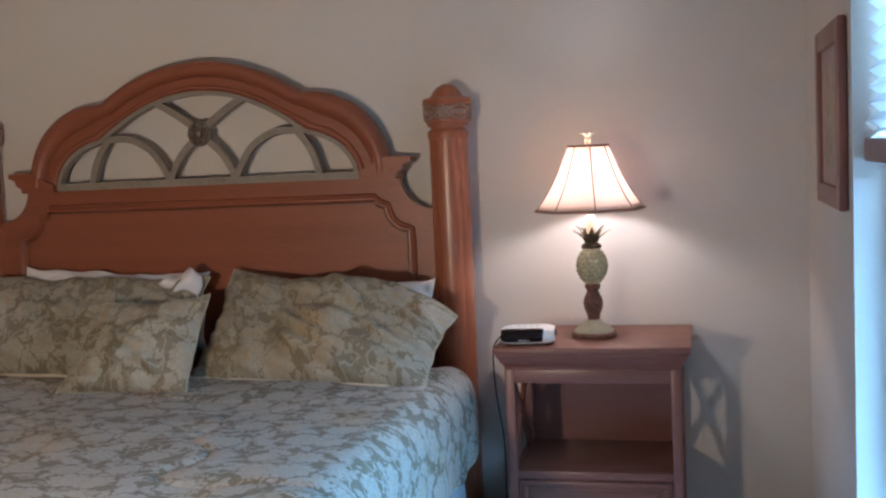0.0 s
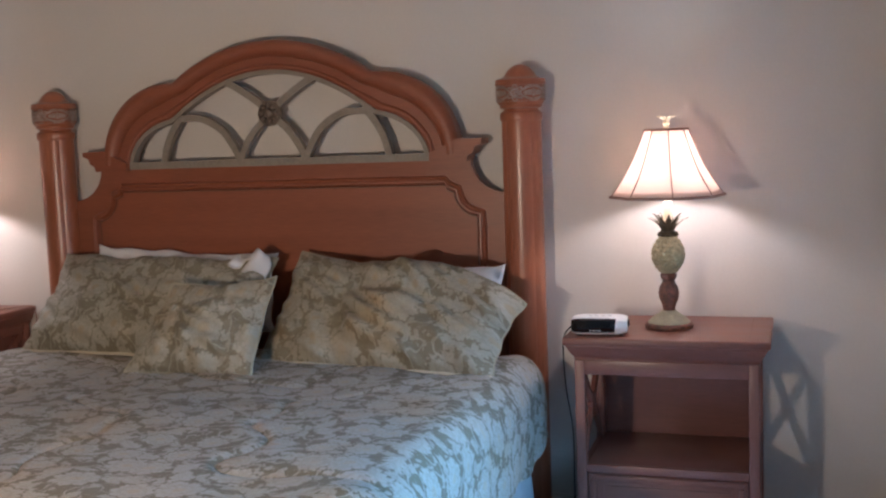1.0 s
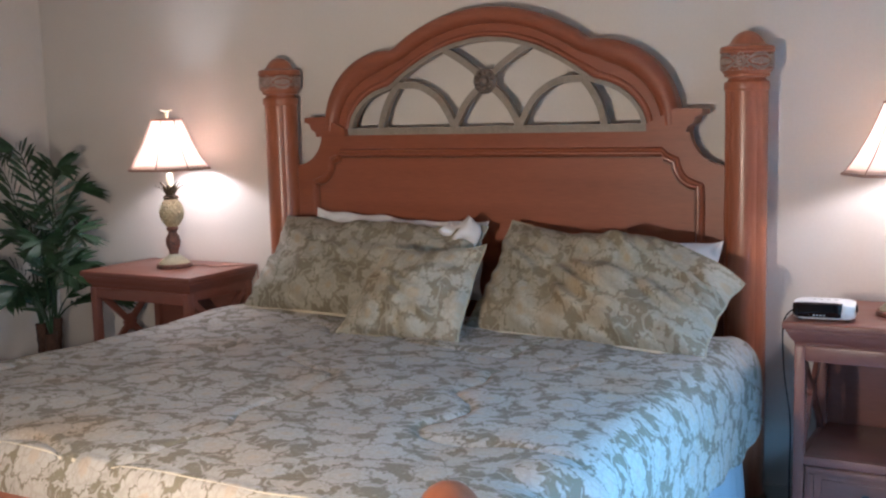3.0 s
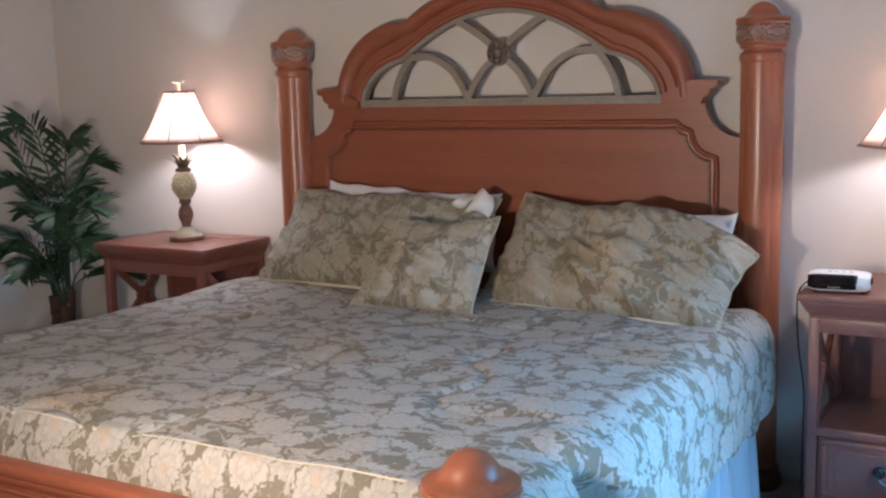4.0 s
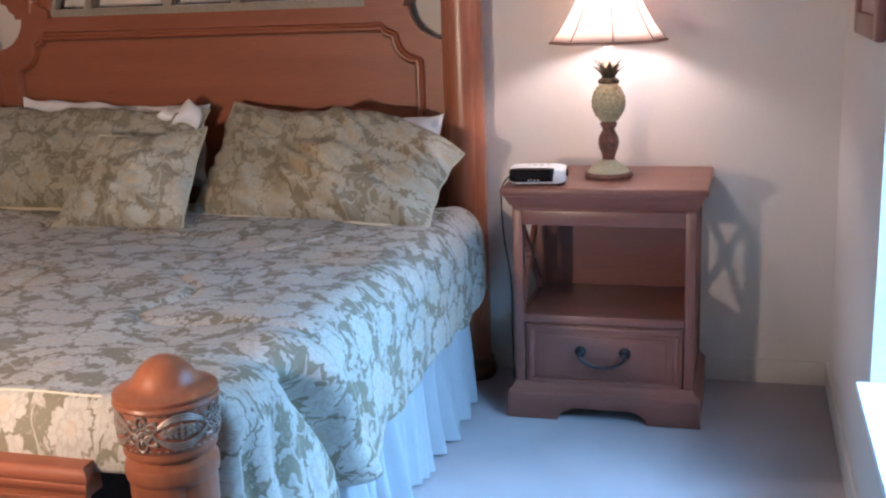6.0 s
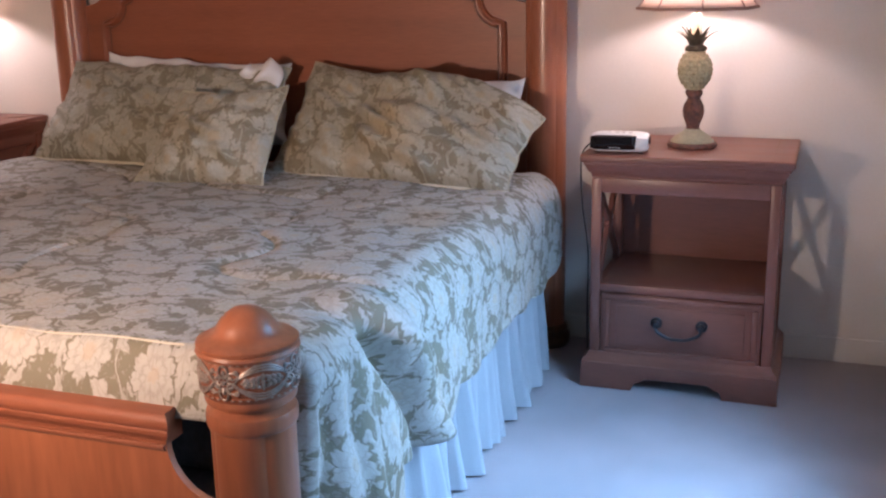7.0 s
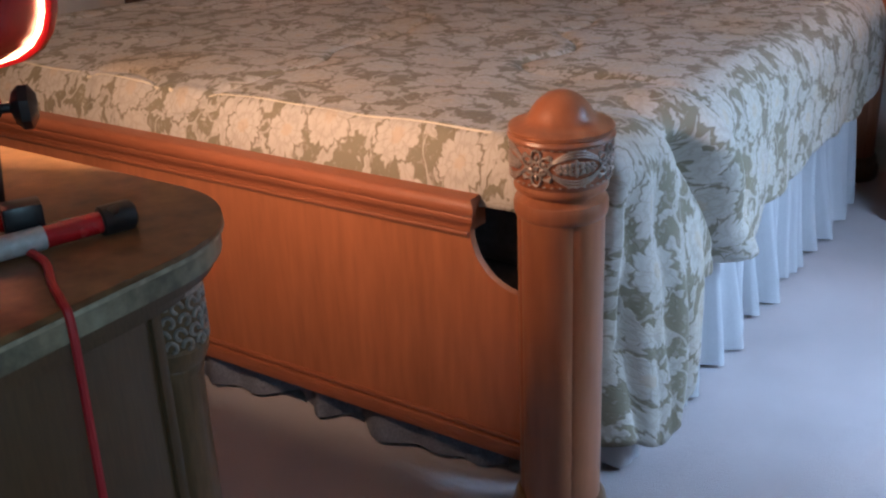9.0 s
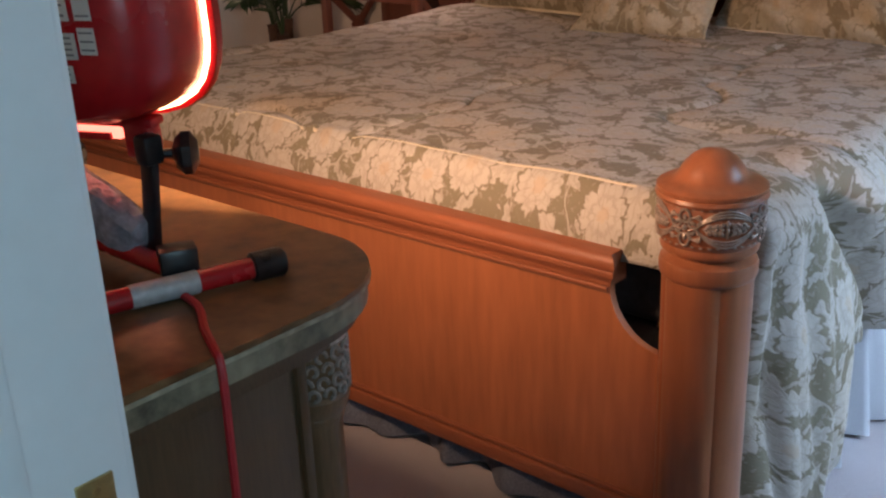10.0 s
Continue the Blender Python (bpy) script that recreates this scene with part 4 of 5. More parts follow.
pillow("pillow_sham", [(-0.985, -0.46, 0.69), (0.06, -0.5, 0.69), (0.07, -0.24, 1.04), (-0.93, -0.2, 1.06)], 0.11, M_SHAM, "olive floral damask pillow sham leaning on the headboard", seed=1, wr=1.2)
pillow("pillow_sham", [(0.09, -0.5, 0.69), (1.03, -0.64, 0.69), (1.10, -0.43, 0.905), (0.15, -0.2, 1.065)], 0.11, M_SHAM, "olive floral damask pillow sham with a drooping outer corner", seed=2, arch=0.095, wr=1.7)
pillow("throw_pillow", [(-0.32, -0.73, 0.69), (0.20, -0.745, 0.69), (0.215, -0.54, 1.01), (-0.2, -0.56, 0.99)], 0.075, M_SHAM, "small square olive damask throw pillow with corded edges", seed=3)


def pillow_flap():
    """The folded open end of the white pillow case."""
    def at(u, v):
        x = lerp(-0.09, 0.05, u) + 0.01 * math.sin(v * 5)
        z = 1.06 - 0.1 * v * (0.35 + 0.65 * u) - 0.02 * math.sin(u * 7)
        y = -0.27 - 0.05 * math.sin(v * 2.2) - 0.02 * math.sin(u * 9 + v * 3)
        return (x, y, z)
    o = new("pillow_case_end", sheet("pillow_case_end", at, 24, 16, lambda a, b: (a * 0.2, b * 0.1), M_LINEN))
    md = o.modifiers.new("thickness", "SOLIDIFY")
    md.thickness = 0.006
    tagged(o, "folded open end of a white cotton pillow case", "pillow case")


pillow_flap()


# ---------------------------------------------------------------- nightstands
def stepped(rows, back):
    """A moulding round three sides of a case: (width, depth, height) rows from the top down, flat at the back."""
    bm = bmesh.new()
    rings = [[bm.verts.new(p) for p in ((-w / 2, back, z), (-w / 2, back - d, z), (w / 2, back - d, z), (w / 2, back, z))] for w, d, z in rows]
    for a, b in zip(rings, rings[1:]):
        for i in range(4):
            bm.faces.new((a[i], b[i], b[(i + 1) % 4], a[(i + 1) % 4]))
    bm.faces.new(rings[0]), bm.faces.new(rings[-1][::-1])
    bmesh.ops.recalc_face_normals(bm, faces=bm.faces[:])
    return bm


def nightstand():
    """Open-fronted stand with crossed side lattices over one drawer; origin at the wall, middle of the back."""
    n = thing("nightstand", "washed cherry nightstand with open shelf, crossed sides and drawer", "nightstand", group="nightstands beside the bed")
    D = 0.455                                       # depth of the body
    part("top", boxes((0, -0.245, 0.788, 0.672, 0.47, 0.026), bevel=0.007, segs=3), M_NIGHT, n)
    for x in (-0.27, 0.27):
        part("board_joint", boxes((x, -0.245, 0.8007, 0.0018, 0.452, 0.0012), bevel=0), M_WOODG, n)
    part("cove_moulding", stepped([(0.652, 0.452, 0.7755), (0.652, 0.452, 0.768), (0.642, 0.446, 0.762), (0.636, 0.443, 0.754), (0.625, 0.438, 0.744), (0.61, 0.43, 0.735), (0.604, 0.427, 0.73), (0.604, 0.427, 0.722)], -0.016), M_NIGHT, n)
    for x in (-0.283, 0.283):
        part("front_stile", boxes((x, -D + 0.02, 0.41, 0.034, 0.04, 0.625), bevel=0.004), M_NIGHTV, n)
        part("back_stile", boxes((x, -0.04, 0.41, 0.034, 0.04, 0.625), bevel=0.004), M_NIGHTV, n)
        side = part("side_panel", boxes((x, -D / 2, 0.225, 0.02, D - 0.085, 0.255), bevel=0.002), M_NIGHT, n)
        part("side_rail", boxes((x, -D / 2, 0.704, 0.024, D - 0.085, 0.036), bevel=0.003), M_NIGHT, n)
        y0, y1, z0, z1 = -D + 0.045, -0.065, 0.36, 0.685
        for sg in (1, -1):
            run, rise = y1 - y0, (z1 - z0) * sg
            a = math.degrees(math.atan2(rise, run))
            bm = boxes((0, 0, 0, 0.016 + 0.001 * sg, math.hypot(run, rise), 0.032), bevel=0.003)
            part("lattice_bar", bm, M_NIGHT, n, m=pose(x, (y0 + y1) / 2, (z0 + z1) / 2, a, 0, 0))
        bm = boxes((0, 0, 0, 0.02, 0.06, 0.06), bevel=0.004)
        part("lattice_boss", bm, M_NIGHT, n, m=pose(x, (y0 + y1) / 2, (z0 + z1) / 2, 45, 0, 0))
    part("top_rail", boxes((0, -D + 0.014, 0.697, 0.534, 0.022, 0.05), bevel=0.003), M_NIGHT, n)
    part("shelf", boxes((0, -D / 2 - 0.002, 0.3505, 0.535, D - 0.03, 0.02), bevel=0.003), M_NIGHT, n)
    part("shelf_rail", boxes((0, -D + 0.013, 0.347, 0.534, 0.026, 0.03), bevel=0.005), M_NIGHT, n)
    part("back_panel", boxes((0, -0.026, 0.41, 0.534, 0.012, 0.62), bevel=0), M_NIGHT, n)
    dr = part("drawer", boxes((0, -D + 0.014, 0.222, 0.524, 0.02, 0.213), bevel=0.003), M_NIGHT, n)
    for spec in ((0, 0.317, 0.5, 0.018), (0, 0.127, 0.5, 0.018)):
        part("drawer_moulding", boxes((spec[0], -D + 0.002, spec[1], spec[2], 0.012, spec[3]), bevel=0.004), M_NIGHT, dr)
    for x in (-0.2415, 0.2415):
        part("drawer_moulding", boxes((x, -D + 0.002, 0.222, 0.018, 0.0118, 0.17), bevel=0.004), M_NIGHTV, dr)
    part("drawer_field", boxes((0, -D + 0.005, 0.222, 0.42, 0.01, 0.14), bevel=0.0045), M_NIGHT, dr)
    pull = part("bail_handle", tube(smooth_line([(-0.074, -D - 0.022, 0.238), (-0.068, -D - 0.028, 0.218), (-0.035, -D - 0.03, 0.2), (0, -D - 0.03, 0.196), (0.035, -D - 0.03, 0.2),
                                                 (0.068, -D - 0.028, 0.218), (0.074, -D - 0.022, 0.238)], 6), 0.0055, 8), M_IRON, dr, "dark iron drop handle")
    for x in (-0.074, 0.074):
        part("rosette", lathe([(0.019, 0), (0.019, 0.006), (0.012, 0.011), (0.013, 0.024), (0.008, 0.03), (0.002, 0.031)], 18), M_IRON, pull, m=pose(x, -D, 0.24, 90, 0, 0))
    part("base_moulding", stepped([(0.6, 0.442, 0.122), (0.604, 0.445, 0.116), (0.612, 0.45, 0.108), (0.628, 0.458, 0.1), (0.642, 0.466, 0.094), (0.644, 0.468, 0.089)], -0.016), M_NIGHT, n)
    # bracket feet and apron, cut from one board
    arc = [(0.145, 0.012), (0.14, 0.026), (0.12, 0.034), (0.1, 0.046)]
    poly = [(-0.325, 0.0), (-0.15, 0.0)] + [(-x, z) for x, z in arc] + [(x, z) for x, z in arc[::-1]] + [(0.15, 0.0), (0.325, 0.0), (0.32, 0.092), (-0.32, 0.092)]
    part("front_apron", prism(poly, -0.49, -0.466, 0.003), M_NIGHT, n)
    for x in (-0.312, 0.312):
        part("side_apron", boxes((x, -0.255, 0.046, 0.022, 0.42, 0.092), bevel=0.003), M_NIGHT, n)
    return n


ns = nightstand()
ns.matrix_basis = pose(1.565, -0.004, 0)
copy_thing(ns, pose(-1.595, -0.004, 0))


# ---------------------------------------------------------------- table lamps
def table_lamp():
    """A pineapple-shaped lamp with a bell shade; origin on the table."""
    L = thing("table_lamp", "lit pineapple table lamp with an ivory panelled bell shade", "lamp", group="pineapple lamps on the nightstands")
    part("base", lathe([(0.079, 0), (0.082, 0.006), (0.08, 0.014), (0.072, 0.018)], 40), M_STEM, L, "reddish brown foot rim")
    part("foot", lathe([(0.072, 0.016), (0.07, 0.022), (0.058, 0.034), (0.042, 0.045), (0.03, 0.052), (0.024, 0.06)], 40), M_FOOTG, L, "sage cream glazed foot")
    part("stem", lathe([(0.022, 0.058), (0.02, 0.066), (0.023, 0.08), (0.031, 0.1), (0.034, 0.12), (0.03, 0.14), (0.021, 0.156), (0.019, 0.164), (0.025, 0.172), (0.027, 0.182), (0.022, 0.19)], 28,
                       lambda r, z, a: r * (1 + 0.05 * math.cos(8 * a))), M_STEM, L, "mottled bronze stem")
    body = part("pineapple", lathe([(0.02, 0.186)] + [(0.0545 * math.sin(math.pi * (0.1 + 0.82 * i / 14)) ** 0.75, 0.188 + 0.135 * i / 14) for i in range(15)], 32), M_PINE, L, "cream glazed pineapple body")
    bm = bmesh.new()
    for row in range(9):
        t = 0.08 + row / 8.0 * 0.84
        r = 0.0545 * math.sin(math.pi * (0.1 + 0.82 * t)) ** 0.75
        z = 0.188 + 0.135 * t
        for k in range(14):
            a = 2 * math.pi * (k + 0.5 * (row % 2)) / 14
            bmesh.ops.create_cone(bm, cap_ends=True, segments=4, radius1=r * 0.2 + 0.002, radius2=0.001, depth=0.006,
                                  matrix=Matrix.Translation((r * math.cos(a) * 1.02, r * math.sin(a) * 1.02, z)) @ Euler((0, math.pi / 2, a)).to_matrix().to_4x4())
    tagged(part("scale_relief", bm, M_PINE, body), kind="stuff")
    for k in range(14):
        ring = k // 7
        a = 2 * math.pi * (k % 7 + 0.5 * ring) / 7
        ln, lean = (0.085, 0.034) if ring else (0.07, 0.055)
        bm = bmesh.new()
        rows = []
        for i in range(6):
            t = i / 5
            w = 0.015 * math.sin(math.pi * min(1, 0.25 + 0.75 * t)) * (1 - t ** 3) + 0.0005
            out, z = 0.016 + lean * t ** 1.7, 0.322 + ln * t - 0.012 * t ** 4
            rows.append([bm.verts.new((out - 0.003, -w, z)), bm.verts.new((out + 0.002, 0, z)), bm.verts.new((out - 0.003, w, z)), bm.verts.new((out - 0.004, 0, z))])
        for p, q in zip(rows, rows[1:]):
            for i in range(4):
                bm.faces.new((p[i], p[(i + 1) % 4], q[(i + 1) % 4], q[i]))
        part("crown_leaf", bm, M_LEAFB, L, "bronze crown leaf" if k == 0 else "", pose(0, 0, 0, 0, 0, math.degrees(a)))
    part("crown_collar", lathe([(0.03, 0.316), (0.033, 0.322), (0.03, 0.33), (0.02, 0.336)], 20, lambda r, z, a: r * (1 + 0.12 * math.cos(9 * a))), M_LEAFB, L)
    part("candle_sleeve", lathe([(0.015, 0.33), (0.015, 0.43), (0.012, 0.435)], 18), M_CANDLE, L, "ivory candle sleeve")
    part("harp", tube(smooth_line([(0, -0.012, 0.435), (0, -0.045, 0.5), (0, -0.042, 0.6), (0, 0, 0.672), (0, 0.042, 0.6), (0, 0.045, 0.5), (0, 0.012, 0.435)], 6), 0.002, 6), M_BRASS, L, "brass harp")
    # bell shade of eight flared panels
    N, z0, z1 = 8, 0.455, 0.68

    def prof(t):
        return lerp(0.19, 0.072, t) - 0.015 * math.sin(math.pi * t) * (1 - 0.4 * t)
    bm = bmesh.new()
    rings = []
    for i in range(11):
        t = i / 10
        rings.append([bm.verts.new((prof(t) * math.cos(2 * math.pi * k / N + 0.2), prof(t) * math.sin(2 * math.pi * k / N + 0.2), lerp(z0, z1, t))) for k in range(N)])
    for p, q in zip(rings, rings[1:]):
        for k in range(N):
            bm.faces.new((p[k], p[(k + 1) % N], q[(k + 1) % N], q[k]))
    shade = part("shade", bm, M_SHADE, L, "ivory panelled cloth bell shade", smooth=30)
    md = shade.modifiers.new("thickness", "SOLIDIFY")
    md.thickness = 0.0012
    for k in range(N):
        a = 2 * math.pi * k / N + 0.2
        part("seam_braid", tube([((prof(i / 10) + 0.001) * math.cos(a), (prof(i / 10) + 0.001) * math.sin(a), lerp(z0, z1, i / 10)) for i in range(11)], 0.0022, 6), M_BRAID, shade)
    for z, r, q in ((z0, 0.193, 0.005), (z1, 0.073, 0.004)):
        pts = [(r * math.cos(2 * math.pi * k / N + 0.2), r * math.sin(2 * math.pi * k / N + 0.2), z) for k in range(N + 1)]
        part("edge_braid", tube(pts, q, 8), M_BRAID, shade)
    for k in range(3):
        a = 2 * math.pi * k / 3
        part("spider_arm", tube([(0, 0, 0.674), (0.07 * math.cos(a), 0.07 * math.sin(a), 0.678)], 0.0015, 5), M_BRASS, shade)
    fin = lathe([(0.006, 0.676), (0.011, 0.684), (0.008, 0.692), (0.012, 0.7), (0.009, 0.708), (0.003, 0.712)], 16)
    for k in range(6):
        a = k * math.pi / 3
        tube(smooth_line([(0, 0, 0.702), (0.012 * math.cos(a), 0.012 * math.sin(a), 0.72), (0.03 * math.cos(a), 0.03 * math.sin(a), 0.724)], 4), 0.006, 6, fin, lambda t: 1 - 0.7 * t)
    part("finial", fin, M_CANDLE, L, "pale leafy finial")
    return L


tl = table_lamp()
tl.matrix_basis = pose(1.56, -0.25, 0.802)
copy_thing(tl, pose(-1.58, -0.23, 0.802, 0, 0, 14))


def lamp_cord(name, pts, r, material, label):
    single(name, tube(smooth_line(pts, 8), r, 6), material, label, "cord")


lamp_cord("lamp_cord", [(-1.52, -0.19, 0.806), (-1.46, -0.16, 0.806), (-1.38, -0.18, 0.806), (-1.3, -0.12, 0.806), (-1.245, -0.06, 0.805), (-1.236, -0.05, 0.76), (-1.235, -0.03, 0.5)], 0.003, M_BRAID,
          "thin brown lamp cord trailing over the nightstand")


# ---------------------------------------------------------------- clock radio
def clock_radio():
    c = thing("clock_radio", "white clock radio with a curved black display on the nightstand", "clock radio", m=pose(1.345, -0.395, 0.802, 0, 0, 5))
    prof = [(-0.045, 0.006), (-0.052, 0.012), (-0.058, 0.03), (-0.05, 0.052), (-0.03, 0.06), (0.03, 0.062), (0.048, 0.055), (0.052, 0.012), (0.045, 0.006)]

    def body(x0, x1, grow, pr):
        bm = bmesh.new()
        rows = []
        for i in range(13):
            t = i / 12
            x = lerp(x0, x1, t)
            k = (1 - (2 * t - 1) ** 8 * 0.22) * grow
            rows.append([bm.verts.new((x, y * k, 0.032 + (z - 0.032) * k)) for y, z in pr])
        for p, q in zip(rows, rows[1:]):
            for i in range(len(pr)):
                bm.faces.new((p[i], q[i], q[(i + 1) % len(pr)], p[(i + 1) % len(pr)]))
        bm.faces.new(rows[0]), bm.faces.new(rows[-1][::-1])
        bmesh.ops.recalc_face_normals(bm, faces=bm.faces[:])
        return bm
    part("housing", body(-0.092, 0.092, 1.0, prof), M_PLWHITE, c)
    part("display", body(-0.0935, 0.064, 1.0, [(-0.056, 0.013), (-0.063, 0.03), (-0.056, 0.0545), (-0.044, 0.059), (-0.03, 0.05), (-0.03, 0.013)]), M_SMOKE, c, "black curved display")
    for x in (-0.03, -0.01, 0.012, 0.034):
        part("button", boxes((x, 0.0, 0.0625, 0.014, 0.016, 0.005), bevel=0.0015), M_PLWHITE, c)
    part("tuning_wheel", lathe([(0.013, 0), (0.013, 0.006), (0.011, 0.008)], 18), M_PLBLACK, c, m=pose(0.09, 0.005, 0.036, 0, 90, 0))
    for x in (-0.028, -0.018, -0.008, 0.002):
        part("lettering_bar", boxes((x, -0.0592, 0.02, 0.006, 0.001, 0.003), bevel=0), M_PLWHITE, c, smooth=0)
    for x in (-0.07, 0.07):
        for y in (-0.03, 0.03):
            part("rubber_foot", lathe([(0.008, 0), (0.008, 0.012)], 12), M_PLBLACK, c, m=pose(x, y, 0))


clock_radio()
lamp_cord("power_cable", [(1.262, -0.36, 0.825), (1.235, -0.38, 0.815), (1.217, -0.4, 0.77), (1.222, -0.4, 0.62), (1.24, -0.38, 0.45), (1.236, -0.36, 0.25), (1.232, -0.32, 0.06), (1.225, -0.2, 0.006)], 0.003, M_PLBLACK,
          "thin black power cord hanging beside the nightstand")


# ---------------------------------------------------------------- palm
def palm():
    p = thing("potted_palm", "artificial areca palm with dark feathery fronds in a pot", "plant", m=pose(-2.31, -0.36, 0) @ Matrix.Scale(1.06, 4))
    pot = part("pot", lathe([(0.1, 0), (0.115, 0.02), (0.135, 0.2), (0.14, 0.21), (0.132, 0.215), (0.128, 0.19), (0.01, 0.19)], 32), M_POT, p, "dark woven pot")
    rnd = random.Random(5)
    trunks = [((0.0, 0.0), (0.03, 0.02), 0.5), ((0.03, -0.02), (0.06, -0.04), 0.44), ((-0.03, 0.01), (-0.05, 0.0), 0.47)]
    for (ax, ay), (bx, by), h in trunks:
        part("trunk", tube(smooth_line([(ax, ay, 0.18), (lerp(ax, bx, 0.4), lerp(ay, by, 0.4), 0.28), (bx, by, h)], 8), 0.034, 12, taper=lambda t: 1.15 - 0.35 * t + 0.06 * math.sin(t * 40)), M_TRUNK, p)
    fronds = []
    for k in range(19):
        (ax, ay), (bx, by), h = trunks[k % 3]
        a = k * 2.399 + 0.4
        tier = k / 18
        ln = lerp(0.42, 0.62, rnd.random()) * (0.75 + 0.3 * tier)
        rise = lerp(0.15, 1.0, tier ** 0.9) + 0.1 * rnd.random()
        fronds.append((bx, by, h - 0.02, a, ln, rise))
    for bx, by, h, a, ln, rise in fronds:
        reach = ln * (1.05 - 0.5 * rise) * 0.85
        if math.cos(a) < -0.3:
            reach = min(reach, 0.24 / abs(math.cos(a)))
        if math.sin(a) > 0.2:
            reach = min(reach, 0.27 / math.sin(a))
        top = h + ln * rise * 1.45
        c, s = math.cos(a), math.sin(a)
        path = smooth_line([(bx, by, h), (bx + c * reach * 0.18, by + s * reach * 0.18, lerp(h, top, 0.5)), (bx + c * reach * 0.55, by + s * reach * 0.55, lerp(h, top, 0.9)),
                            (bx + c * reach, by + s * reach, top - 0.12 * ln)], 9)
        bm = tube(path, 0.005, 6, taper=lambda t: 1 - 0.75 * t)
        n = len(path)
        for i in range(int(n * 0.38), n):
            t = (i - n * 0.38) / (n * 0.62)
            way = (path[min(i + 1, n - 1)] - path[i - 1]).normalized()
            flat = Vector((-s, c, 0))
            for sg in (-1, 1):
                for sub in (0.25,):
                    lt = t + sub / (n * 0.62)
                    ll = 0.175 * math.sin(math.pi * min(1, 0.22 + 0.72 * lt)) * (0.85 + 0.3 * rnd.random())
                    d = (flat * sg * (0.75 - 0.3 * lt) + way * (0.6 + 0.5 * lt) + Vector((0, 0, rnd.uniform(-0.25, 0.2)))).normalized()
                    q = path[i] + way * sub * 0.02
                    side = d.cross(Vector((c, s, 0.3))).normalized() * 0.0105
                    up = d.cross(side).normalized() * 0.003
                    m1, m2, e = q + d * ll * 0.35, q + d * ll * 0.7 + Vector((0, 0, -0.006)), q + d * ll + Vector((0, 0, -0.02))
                    vs = [bm.verts.new(v) for v in (q, m1 + side, m1 + up, m1 - side, m2 + side * 0.8, m2 + up * 0.8, m2 - side * 0.8, e)]
                    for f in ((0, 1, 2), (0, 2, 3), (1, 4, 5, 2), (2, 5, 6, 3), (4, 7, 5), (5, 7, 6)):
                        bm.faces.new([vs[j] for j in f])
        part("frond", bm, M_LEAF, p, smooth=60)


palm()


